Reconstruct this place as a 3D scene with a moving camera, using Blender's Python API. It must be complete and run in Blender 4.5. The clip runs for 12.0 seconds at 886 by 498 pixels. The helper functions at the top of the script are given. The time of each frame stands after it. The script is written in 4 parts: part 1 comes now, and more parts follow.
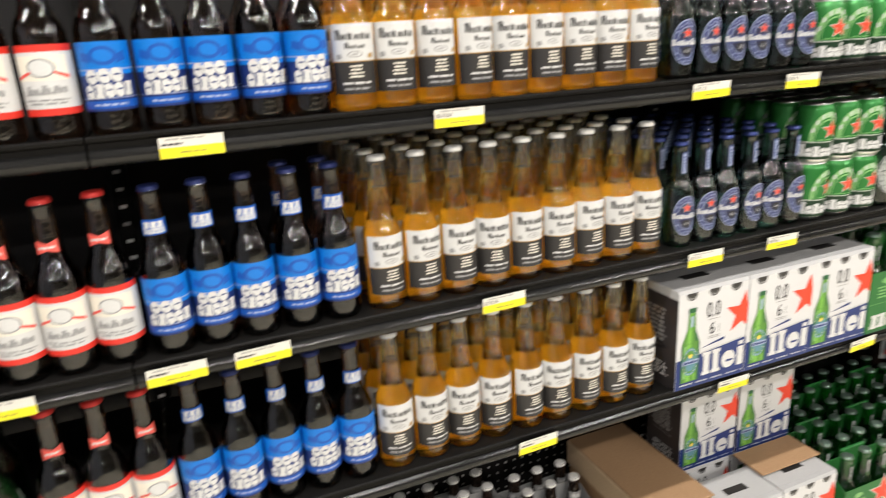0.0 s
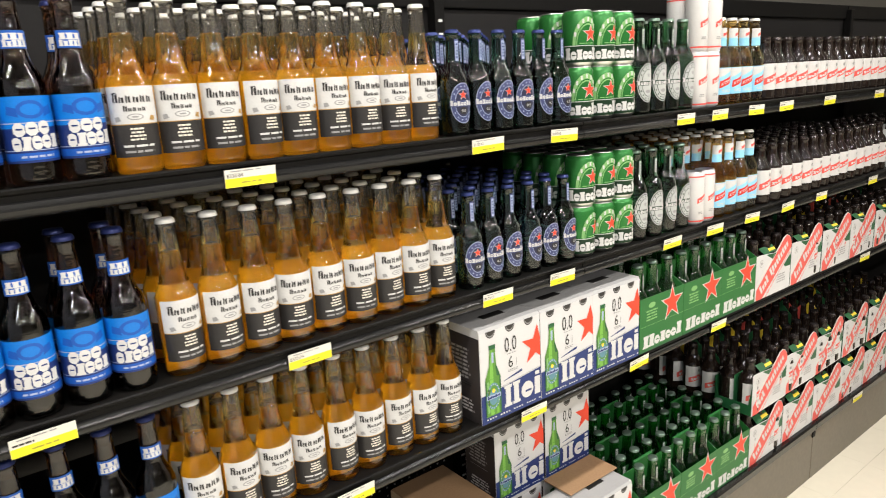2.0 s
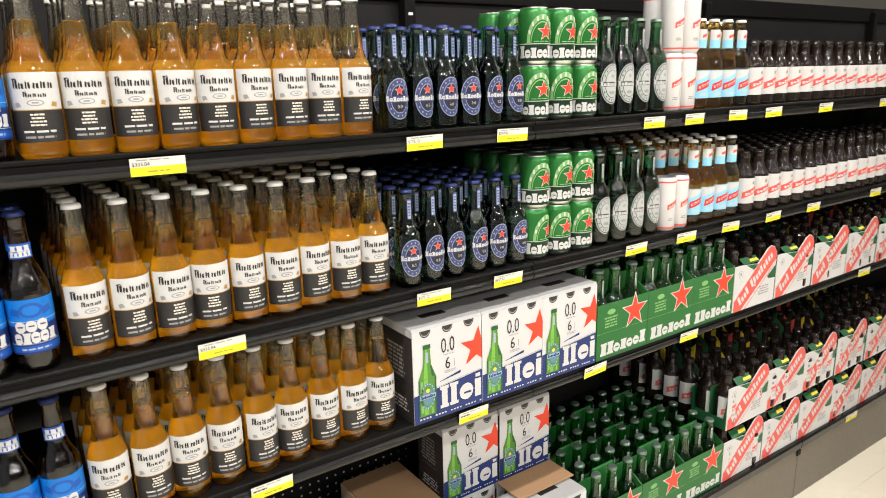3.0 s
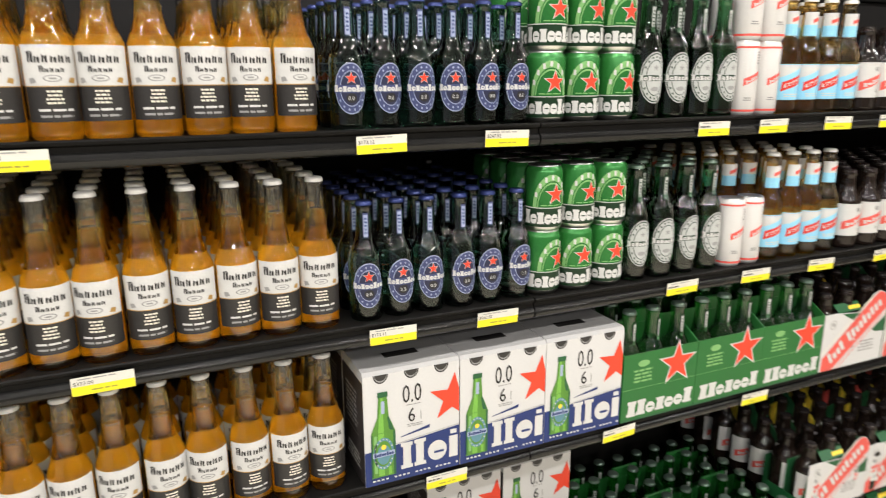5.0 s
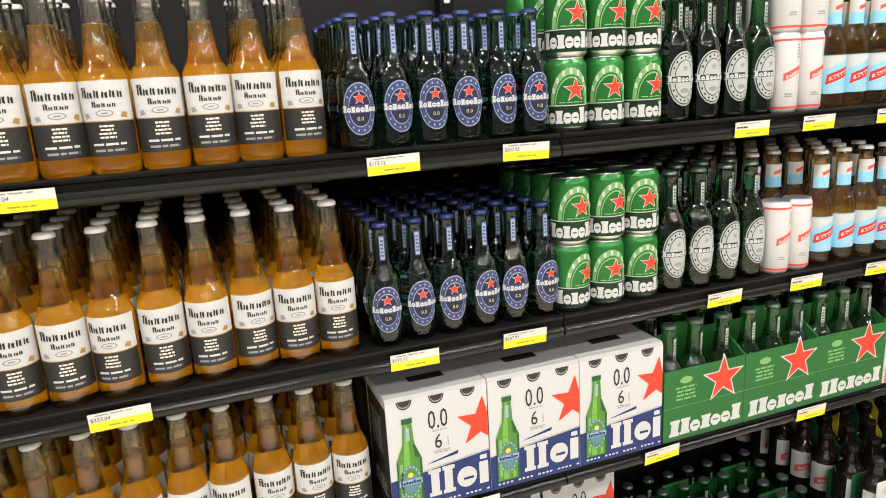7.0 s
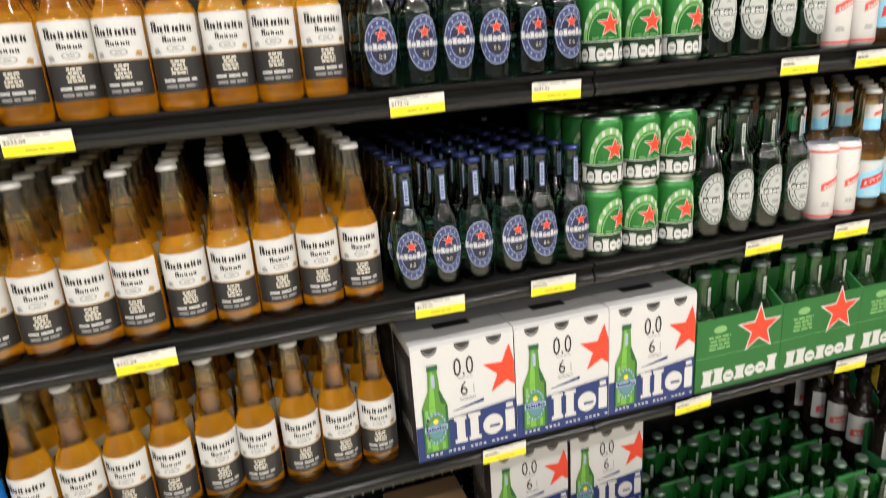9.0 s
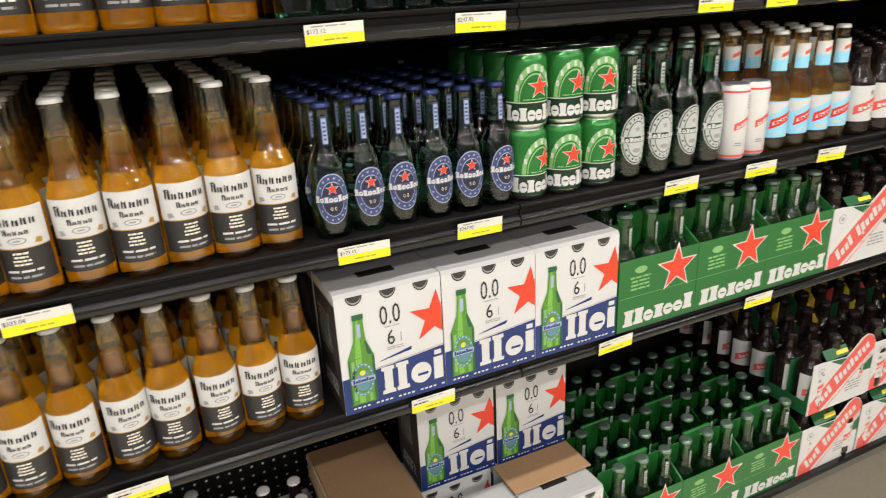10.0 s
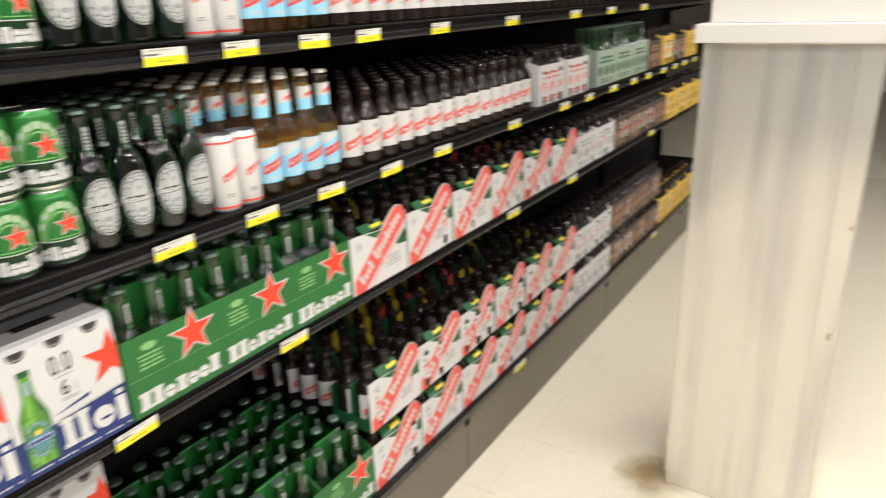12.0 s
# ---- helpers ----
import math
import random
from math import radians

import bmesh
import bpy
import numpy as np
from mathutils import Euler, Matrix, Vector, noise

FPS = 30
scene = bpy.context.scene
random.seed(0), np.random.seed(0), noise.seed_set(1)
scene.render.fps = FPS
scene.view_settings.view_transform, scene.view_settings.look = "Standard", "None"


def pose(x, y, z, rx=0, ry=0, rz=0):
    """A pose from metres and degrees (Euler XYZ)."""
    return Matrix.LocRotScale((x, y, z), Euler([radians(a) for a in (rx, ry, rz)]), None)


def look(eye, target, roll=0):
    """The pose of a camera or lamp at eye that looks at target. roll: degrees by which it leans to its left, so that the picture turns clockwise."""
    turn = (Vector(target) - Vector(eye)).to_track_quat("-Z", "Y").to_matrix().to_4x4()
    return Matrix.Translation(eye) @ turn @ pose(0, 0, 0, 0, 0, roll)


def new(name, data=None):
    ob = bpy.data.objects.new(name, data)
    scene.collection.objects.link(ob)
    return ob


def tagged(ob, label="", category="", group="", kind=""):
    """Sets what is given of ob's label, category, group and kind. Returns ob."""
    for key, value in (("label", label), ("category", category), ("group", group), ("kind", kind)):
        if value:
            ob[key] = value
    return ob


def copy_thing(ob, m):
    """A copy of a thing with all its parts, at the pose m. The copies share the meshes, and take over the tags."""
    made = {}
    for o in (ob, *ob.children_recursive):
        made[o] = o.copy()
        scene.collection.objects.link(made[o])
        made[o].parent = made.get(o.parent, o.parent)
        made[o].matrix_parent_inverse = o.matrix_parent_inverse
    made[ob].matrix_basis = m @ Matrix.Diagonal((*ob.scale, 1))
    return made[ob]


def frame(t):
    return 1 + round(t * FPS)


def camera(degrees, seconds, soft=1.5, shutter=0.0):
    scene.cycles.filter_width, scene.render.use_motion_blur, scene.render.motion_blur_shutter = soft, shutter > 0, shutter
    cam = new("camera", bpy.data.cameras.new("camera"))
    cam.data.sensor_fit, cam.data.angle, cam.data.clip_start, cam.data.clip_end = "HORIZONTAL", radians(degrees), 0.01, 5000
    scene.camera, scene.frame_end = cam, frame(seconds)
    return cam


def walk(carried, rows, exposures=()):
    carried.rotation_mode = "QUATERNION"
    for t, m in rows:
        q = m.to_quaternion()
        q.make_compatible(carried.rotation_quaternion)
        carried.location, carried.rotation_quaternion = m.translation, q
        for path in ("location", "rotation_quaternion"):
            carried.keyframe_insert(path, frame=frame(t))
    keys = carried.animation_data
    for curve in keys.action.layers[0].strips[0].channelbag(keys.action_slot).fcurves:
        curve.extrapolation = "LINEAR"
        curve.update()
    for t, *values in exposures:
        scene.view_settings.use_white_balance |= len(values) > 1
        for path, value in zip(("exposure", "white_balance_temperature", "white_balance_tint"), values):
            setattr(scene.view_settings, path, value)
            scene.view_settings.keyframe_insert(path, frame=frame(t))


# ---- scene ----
cam = camera(66.0, 12.0, soft=1.0, shutter=0.5)
PATH = [
    (0, (0.081, -0.908, 1.435), (0.794, 0.86, 0.829), -3.3),
    (0.2, (0.082, -0.91, 1.44), (0.894, 0.829, 0.879), -3.3),
    (0.5, (0.078, -0.916, 1.441), (0.977, 0.8, 0.943), -3.5),
    (1, (0.079, -0.927, 1.441), (1.105, 0.726, 0.975), -3.4),
    (1.5, (0.079, -0.935, 1.44), (1.211, 0.645, 0.969), -2.9),
    (2, (0.094, -0.956, 1.435), (1.28, 0.584, 0.961), -3.2),
    (2.2, (0.122, -0.972, 1.436), (1.295, 0.573, 0.947), -2.9),
    (2.5, (0.186, -1.013, 1.434), (1.337, 0.542, 0.93), -1.8),
    (3, (0.262, -1.058, 1.435), (1.354, 0.543, 0.943), -1.4),
    (3.2, (0.302, -1.067, 1.438), (1.349, 0.557, 0.922), -0.7),
    (4.8, (0.575, -0.935, 1.413), (1.47, 0.778, 0.901), 0.2),
    (5, (0.617, -0.955, 1.417), (1.41, 0.812, 0.919), -0.2),
    (5.5, (0.669, -0.988, 1.42), (1.316, 0.841, 0.934), -1.4),
    (6, (0.681, -0.977, 1.429), (1.286, 0.871, 0.959), -2.9),
    (6.5, (0.682, -0.954, 1.43), (1.318, 0.881, 0.952), -3.0),
    (8.5, (0.689, -0.912, 1.423), (1.351, 0.913, 0.941), -3.6),
    (9, (0.698, -0.913, 1.413), (1.241, 0.912, 0.8), -4.1),
    (9.5, (0.688, -0.897, 1.383), (1.301, 0.849, 0.623), -3.2),
    (10, (0.686, -0.875, 1.37), (1.455, 0.822, 0.644), -3.0),
    (10.2, (0.68, -0.869, 1.385), (1.49, 0.811, 0.662), -3.2),
    (10.5, (0.682, -0.864, 1.379), (1.596, 0.753, 0.637), -3.1),
    (11, (0.749, -0.899, 1.378), (1.983, 0.501, 0.659), -1.9),
    (11.5, (0.839, -0.944, 1.384), (2.271, 0.266, 0.688), -1.5),
    (11.7, (0.864, -0.958, 1.388), (2.322, 0.223, 0.695), -1.8),
    (12, (0.91, -0.953, 1.388), (2.474, 0.084, 0.695), -2.2),
]
walk(cam, [(t, look(eye, target, roll)) for t, eye, target, roll in PATH], exposures=[(0.0, -0.15), (2.5, -0.12), (5.5, -0.28), (8.5, -0.23), (10.0, -0.33), (11.0, -0.30), (12.0, -0.28)])

# ---------------------------------------------------------------- light
world = bpy.data.worlds.new("world")
scene.world = world
world.use_nodes = True
world.node_tree.nodes["Background"].inputs[0].default_value = (1.0, 0.95, 0.86, 1)
world.node_tree.nodes["Background"].inputs[1].default_value = 0.03
LAMP_POWER = 37.0
CEILING = 3.1


def ceiling_lamp(x, y):
    lamp = bpy.data.lights.new("tube_light", "AREA")
    lamp.shape, lamp.size, lamp.size_y = "RECTANGLE", 1.15, 0.07
    lamp.energy, lamp.color = LAMP_POWER, (1.0, 0.95, 0.90)
    ob = new("tube_light", lamp)
    ob.matrix_world = pose(x, y, CEILING - 0.075)
    return ob


LAMP_SPOTS = [(x, y) for y in (-0.8, -2.5, -4.3, -6.2) for x in (-1.2, 0.6, 2.4, 4.2)]
for lx, ly in LAMP_SPOTS:
    ceiling_lamp(lx, ly)

# ---------------------------------------------------------------- materials
MATS = {}


def mat(name, color, rough=0.5, metal=0.0, trans=0.0, ior=1.45, vary=0.12, grain=60.0, bump=0.0, coat=0.0, spec=0.5, rnd=0.0, wave=0.0):
    """Principled material with variation at two scales, and a shift from object to object."""
    if name in MATS:
        return MATS[name]
    m = bpy.data.materials.new(name)
    m.use_nodes = True
    nt = m.node_tree
    b = nt.nodes["Principled BSDF"]
    b.inputs["Roughness"].default_value, b.inputs["Metallic"].default_value = rough, metal
    b.inputs["Transmission Weight"].default_value, b.inputs["IOR"].default_value = trans, ior
    b.inputs["Coat Weight"].default_value, b.inputs["Specular IOR Level"].default_value = coat, spec
    b.inputs["Base Color"].default_value = (*color, 1)
    if vary or rnd:
        tc = nt.nodes.new("ShaderNodeTexCoord")
        big, fine = nt.nodes.new("ShaderNodeTexNoise"), nt.nodes.new("ShaderNodeTexNoise")
        big.inputs["Scale"].default_value, fine.inputs["Scale"].default_value = grain / 12, grain * 5
        fine.inputs["Detail"].default_value = 3
        for n in (big, fine):
            nt.links.new(tc.outputs["Object"], n.inputs["Vector"])
        add = nt.nodes.new("ShaderNodeMath")
        add.operation = "ADD"
        nt.links.new(big.outputs["Fac"], add.inputs[0])
        nt.links.new(fine.outputs["Fac"], add.inputs[1])
        info = nt.nodes.new("ShaderNodeObjectInfo")
        mix = nt.nodes.new("ShaderNodeMath")
        mix.operation = "MULTIPLY_ADD"
        mix.inputs[1].default_value = rnd
        nt.links.new(info.outputs["Random"], mix.inputs[0])
        nt.links.new(add.outputs[0], mix.inputs[2])
        rng = nt.nodes.new("ShaderNodeMapRange")
        rng.inputs["From Min"].default_value, rng.inputs["From Max"].default_value = 0.6, 1.4 + rnd
        rng.inputs["To Min"].default_value, rng.inputs["To Max"].default_value = 1 - vary - rnd * 0.3, 1 + vary + rnd * 0.3
        nt.links.new(mix.outputs[0], rng.inputs["Value"])
        vm = nt.nodes.new("ShaderNodeVectorMath")
        vm.operation = "SCALE"
        vm.inputs[0].default_value = color
        nt.links.new(rng.outputs[0], vm.inputs["Scale"])
        nt.links.new(vm.outputs[0], b.inputs["Base Color"])
        if bump:
            bp = nt.nodes.new("ShaderNodeBump")
            bp.inputs["Strength"].default_value, bp.inputs["Distance"].default_value = bump, 0.002
            nt.links.new(add.outputs[0], bp.inputs["Height"])
            nt.links.new(bp.outputs[0], b.inputs["Normal"])
    if wave:
        tc, ripple, bp = nt.nodes.new("ShaderNodeTexCoord"), nt.nodes.new("ShaderNodeTexNoise"), nt.nodes.new("ShaderNodeBump")
        squash = nt.nodes.new("ShaderNodeMapping")
        squash.inputs["Scale"].default_value = (1, 1, 2.4)
        nt.links.new(tc.outputs["Object"], squash.inputs["Vector"])
        ripple.inputs["Scale"].default_value, ripple.inputs["Detail"].default_value = 70.0, 1.0
        bp.inputs["Strength"].default_value, bp.inputs["Distance"].default_value = wave, 0.004
        nt.links.new(squash.outputs[0], ripple.inputs["Vector"])
        nt.links.new(ripple.outputs["Fac"], bp.inputs["Height"])
        for socket in ("Normal", "Coat Normal"):
            nt.links.new(bp.outputs[0], b.inputs[socket])
    MATS[name] = m
    return m


def thin_glass(name, tint):
    """A thin clear wall of glass: it lets light through, tinted, and shines by Fresnel."""
    m = bpy.data.materials.new(name)
    m.use_nodes = True
    nt = m.node_tree
    nt.nodes.remove(nt.nodes["Principled BSDF"])
    out = nt.nodes["Material Output"]
    clear, gloss, mix, fres = (nt.nodes.new("ShaderNode" + k) for k in ("BsdfTransparent", "BsdfGlossy", "MixShader", "Fresnel"))
    clear.inputs["Color"].default_value = (*tint, 1)
    gloss.inputs["Roughness"].default_value = 0.015
    fres.inputs["IOR"].default_value = 1.5
    tc, ripple, bp = nt.nodes.new("ShaderNodeTexCoord"), nt.nodes.new("ShaderNodeTexNoise"), nt.nodes.new("ShaderNodeBump")
    ripple.inputs["Scale"].default_value, ripple.inputs["Detail"].default_value = 190.0, 1.0
    bp.inputs["Strength"].default_value, bp.inputs["Distance"].default_value = 0.12, 0.004
    nt.links.new(tc.outputs["Object"], ripple.inputs["Vector"])
    nt.links.new(ripple.outputs["Fac"], bp.inputs["Height"])
    nt.links.new(bp.outputs[0], gloss.inputs["Normal"])
    nt.links.new(bp.outputs[0], fres.inputs["Normal"])
    nt.links.new(fres.outputs[0], mix.inputs[0])
    # a small pale diffuse share stands in for reflections inside the glass
    inner_gleam, gleam_mix = nt.nodes.new("ShaderNodeBsdfDiffuse"), nt.nodes.new("ShaderNodeMixShader")
    inner_gleam.inputs["Color"].default_value, gleam_mix.inputs[0].default_value = (0.66, 0.60, 0.50, 1), 0.05
    nt.links.new(clear.outputs[0], gleam_mix.inputs[1])
    nt.links.new(inner_gleam.outputs[0], gleam_mix.inputs[2])
    nt.links.new(gleam_mix.outputs[0], mix.inputs[1])
    nt.links.new(gloss.outputs[0], mix.inputs[2])
    nt.links.new(mix.outputs[0], out.inputs["Surface"])
    MATS[name] = m
    return m


CLEAR = thin_glass("clear_glass", (0.93, 0.93, 0.90))




def drink(name, tint, straight, glass_tint=None):
    """Drink in a glass: it refracts, shines, and lets a share of the light go straight through, tinted."""
    m = mat(name, glass_tint or tint, 0.015, trans=1.0, ior=1.36, vary=0.0, coat=1.0, wave=0.07)
    nt = m.node_tree
    nt.links.remove(nt.nodes["Principled BSDF"].inputs["Normal"].links[0])
    nt.nodes["Principled BSDF"].inputs["Coat IOR"].default_value = 1.7
    nt.nodes["Principled BSDF"].inputs["Coat Roughness"].default_value = 0.02
    clear, mix = nt.nodes.new("ShaderNodeBsdfTransparent"), nt.nodes.new("ShaderNodeMixShader")
    clear.inputs["Color"].default_value, mix.inputs[0].default_value = (*tint, 1), straight
    nt.links.new(nt.nodes["Principled BSDF"].outputs[0], mix.inputs[1])
    nt.links.new(clear.outputs[0], mix.inputs[2])
    nt.links.new(mix.outputs[0], nt.nodes["Material Output"].inputs["Surface"])
    return m


LAGER = drink("golden_lager", (1.0, 0.88, 0.46), 0.14, (1.0, 0.74, 0.19))
LAGER_GLOW = mat("lager_depth", (0.86, 0.535, 0.058), 0.3, vary=0.25, grain=300.0, rnd=0.10)
AMBER_GLASS = drink("amber_glass", (0.95, 0.74, 0.32), 0.4, (0.94, 0.66, 0.20))
BROWN_GLASS = mat("brown_glass", (0.13, 0.06, 0.03), 0.02, trans=1.0, ior=1.36, vary=0.1, coat=1.0, rnd=0.2, wave=0.11)
NIGHT_GLASS = mat("dark_brown_glass", (0.014, 0.009, 0.007), 0.05, vary=0.1, coat=0.0, rnd=0.3, wave=0.10)
GREEN_GLASS = mat("green_glass", (0.060, 0.24, 0.085), 0.02, trans=1.0, ior=1.36, vary=0.1, coat=1.0, rnd=0.2, wave=0.11)
CARRIER_GLASS = mat("bright_green_glass", (0.10, 0.45, 0.11), 0.02, trans=0.985, ior=1.36, vary=0.1, coat=1.0, rnd=0.2, wave=0.11)
DARK_GREEN = mat("dark_green_glass", (0.065, 0.20, 0.13), 0.02, trans=1.0, ior=1.36, vary=0.1, coat=1.0, rnd=0.2, wave=0.11)
PAPER = mat("white_label_paper", (0.60, 0.60, 0.59), 0.45, vary=0.05, rnd=0.06)
LABEL_BACK = mat("label_reverse_paper", (0.88, 0.87, 0.85), 0.6, vary=0.03)
CREAM = mat("cream_paper", (0.74, 0.70, 0.60), 0.5, vary=0.05, rnd=0.05)
INK = mat("black_ink", (0.018, 0.017, 0.017), 0.4, vary=0.15)
BLACK_LABEL = mat("black_label", (0.030, 0.028, 0.027), 0.38, vary=0.15, rnd=0.1)
GOLD = mat("gold_ink", (0.46, 0.28, 0.09), 0.35, metal=0.3, vary=0.1)
GREY_INK = mat("grey_ink", (0.30, 0.30, 0.30), 0.45, vary=0.08)
BLUE_LABEL = mat("bright_blue_label", (0.004, 0.165, 0.58), 0.35, vary=0.08, rnd=0.06)
MID_BLUE = mat("mid_blue_ink", (0.010, 0.085, 0.40), 0.35, vary=0.08)
DEEP_BLUE = mat("deep_blue_ink", (0.010, 0.028, 0.145), 0.35, vary=0.08)
VIOLET_BLUE = mat("violet_blue_label", (0.052, 0.066, 0.165), 0.35, vary=0.08, rnd=0.06)
PALE_BLUE = mat("pale_blue_ink", (0.34, 0.40, 0.58), 0.35, vary=0.05)
SKY = mat("sky_blue_label", (0.28, 0.62, 0.82), 0.4, vary=0.06, rnd=0.05)
RED = mat("red_ink", (0.66, 0.035, 0.022), 0.4, vary=0.06)
STAR_RED = mat("star_red_ink", (0.74, 0.055, 0.022), 0.4, vary=0.05)
CORAL = mat("coral_red_ink", (0.72, 0.10, 0.08), 0.4, vary=0.06)
GREEN = mat("pack_green_board", (0.016, 0.135, 0.027), 0.42, vary=0.08, rnd=0.05)
LIGHT_GREEN = mat("light_green_ink", (0.20, 0.42, 0.15), 0.35, vary=0.06)
PRINT_GREEN = mat("printed_bottle_green", (0.085, 0.24, 0.03), 0.4, vary=0.15)
PRINT_BLUE = mat("printed_label_blue", (0.10, 0.24, 0.30), 0.4)
BRIGHT_GREEN = mat("printed_bright_green", (0.17, 0.42, 0.06), 0.4, vary=0.15)
FOREST = mat("forest_green_ink", (0.015, 0.10, 0.035), 0.4, vary=0.1)
YELLOW_INK = mat("yellow_ink", (0.85, 0.62, 0.05), 0.4, vary=0.05)
TAG_YELLOW = mat("tag_yellow", (0.80, 0.72, 0.02), 0.5, vary=0.03)
TAG_WHITE = mat("tag_paper", (0.70, 0.68, 0.62), 0.5, vary=0.04)
CAN_GREEN = mat("can_green_enamel", (0.03, 0.19, 0.04), 0.24, metal=0.35, vary=0.15)
CAN_DARK = mat("can_dark_green", (0.010, 0.035, 0.015), 0.3, metal=0.2, vary=0.06)
ALU = mat("aluminium", (0.72, 0.72, 0.70), 0.28, metal=1.0, vary=0.08)
CAN_WHITE = mat("can_white_enamel", (0.66, 0.65, 0.64), 0.32, vary=0.04)
SILVER_INK = mat("silver_ink", (0.47, 0.49, 0.48), 0.35, metal=0.0, vary=0.06)
CAP_SILVER = mat("silver_cap", (0.78, 0.77, 0.74), 0.35, metal=0.15, vary=0.08, rnd=0.1)
CAP_BLUE = mat("blue_cap", (0.034, 0.05, 0.17), 0.24, metal=0.4, vary=0.1, rnd=0.1)
CAP_NAVY = mat("navy_cap", (0.02, 0.03, 0.12), 0.3, metal=0.4, vary=0.1)
CAP_RED = mat("red_cap", (0.50, 0.03, 0.025), 0.35, metal=0.3, vary=0.1)
CAP_GREEN = mat("green_cap", (0.20, 0.28, 0.23), 0.28, metal=0.7, vary=0.1, rnd=0.1)
CAP_BLACK = mat("black_cap", (0.075, 0.065, 0.065), 0.2, metal=0.7, vary=0.1, rnd=0.2)
WHITE_BOARD = mat("white_carton_board", (0.61, 0.61, 0.61), 0.42, vary=0.04, rnd=0.03)
GREY_BOARD_LID_SHADE = mat("grey_carton_board", (0.42, 0.42, 0.42), 0.45, vary=0.06)
KRAFT = mat("brown_corrugated_board", (0.33, 0.20, 0.105), 0.75, vary=0.12, grain=40, bump=0.15)
KRAFT_EDGE = mat("torn_board_edge", (0.52, 0.38, 0.24), 0.8, vary=0.2)
SHELF_BLACK = mat("black_shelf_enamel", (0.008, 0.0076, 0.0072), 0.45, spec=0.10, vary=0.2, grain=30, bump=0.03)
RAIL_BLACK = mat("black_rail_plastic", (0.009, 0.009, 0.009), 0.16, spec=0.5, vary=0.2, grain=30)
BACK_BLACK = mat("charcoal_back_panel", (0.014, 0.0132, 0.013), 0.55, spec=0.2, vary=0.15)
# white that imitates light coming through the holes of the shelving
LIT_HOLE = mat("bare_metal_slot", (0.88, 0.87, 0.84), 0.45, vary=0.05)
KICK = mat("taupe_kickplate_enamel", (0.15, 0.13, 0.10), 0.42, vary=0.15, grain=14)
WALL = mat("painted_wall", (0.22, 0.21, 0.19), 0.6, vary=0.05, grain=8, bump=0.05)
COLUMN = mat("cream_laminate_cladding", (0.80, 0.76, 0.68), 0.14, metal=0.50, vary=0.03, grain=5)


def sheen_streaks(m, grey):
    """Long upright grey smears over a material's own colour: painted reflections, and dirt."""
    nt = m.node_tree
    b = nt.nodes["Principled BSDF"]
    own = b.inputs["Base Color"].links[0].from_socket
    tc, squash, ns, rng, mix = (nt.nodes.new("ShaderNode" + k) for k in ("TexCoord", "Mapping", "TexNoise", "MapRange", "Mix"))
    squash.inputs["Scale"].default_value = (16.0, 16.0, 0.9)
    ns.inputs["Scale"].default_value, ns.inputs["Detail"].default_value = 1.0, 4.0
    rng.inputs["From Min"].default_value, rng.inputs["From Max"].default_value, rng.inputs["To Max"].default_value = 0.46, 0.74, 0.75
    mix.data_type = "RGBA"
    mix.inputs[7].default_value = (*grey, 1)
    nt.links.new(tc.outputs["Object"], squash.inputs["Vector"])
    nt.links.new(squash.outputs[0], ns.inputs["Vector"])
    nt.links.new(ns.outputs["Fac"], rng.inputs["Value"])
    nt.links.new(rng.outputs[0], mix.inputs[0])
    nt.links.new(own, mix.inputs[6])
    nt.links.new(mix.outputs[2], b.inputs["Base Color"])


sheen_streaks(COLUMN, (0.50, 0.48, 0.48))
TRIM = mat("white_trim_plastic", (0.80, 0.78, 0.74), 0.4, vary=0.04)
CEIL = mat("grey_ceiling_board", (0.17, 0.165, 0.16), 0.8, vary=0.08, grain=10)
LIGHT_WALL = mat("cream_wall_paint", (0.74, 0.70, 0.62), 0.6, vary=0.05, grain=8)
UNSEEN_BLUE_WALL = mat("blue_grey_wall_paint", (0.20, 0.215, 0.26), 0.6, vary=0.05, grain=8)
LAMP_HOUSE = mat("white_lamp_enamel", (0.78, 0.78, 0.76), 0.4, vary=0.03)
TILE = mat("cream_vinyl_tile", (0.75, 0.703, 0.575), 0.22, vary=0.025, grain=6, rnd=0.02)
GROUT = mat("tile_joint", (0.74, 0.693, 0.565), 0.7, vary=0.1)
STAIN = mat("rust_stain", (0.42, 0.28, 0.12), 0.5, vary=0.25)


# ---------------------------------------------------------------- mesh helpers
def link(name, bm, parent=None, smooth=False, mats=()):
    me = bpy.data.meshes.new(name)
    bm.normal_update()
    bm.to_mesh(me)
    bm.free()
    for m in mats:
        me.materials.append(m)
    if smooth:
        me.shade_smooth()
    ob = new(name, me)
    if parent is not None:
        ob.parent = parent
    return ob


def part(name, bm, material, parent, label="", smooth=False):
    ob = link(name, bm, parent, smooth, [material] if not isinstance(material, (list, tuple)) else material)
    return tagged(ob, label) if label else ob


def thing(name, label, category, group="", kind=""):
    return tagged(new(name), label, category, group, kind)


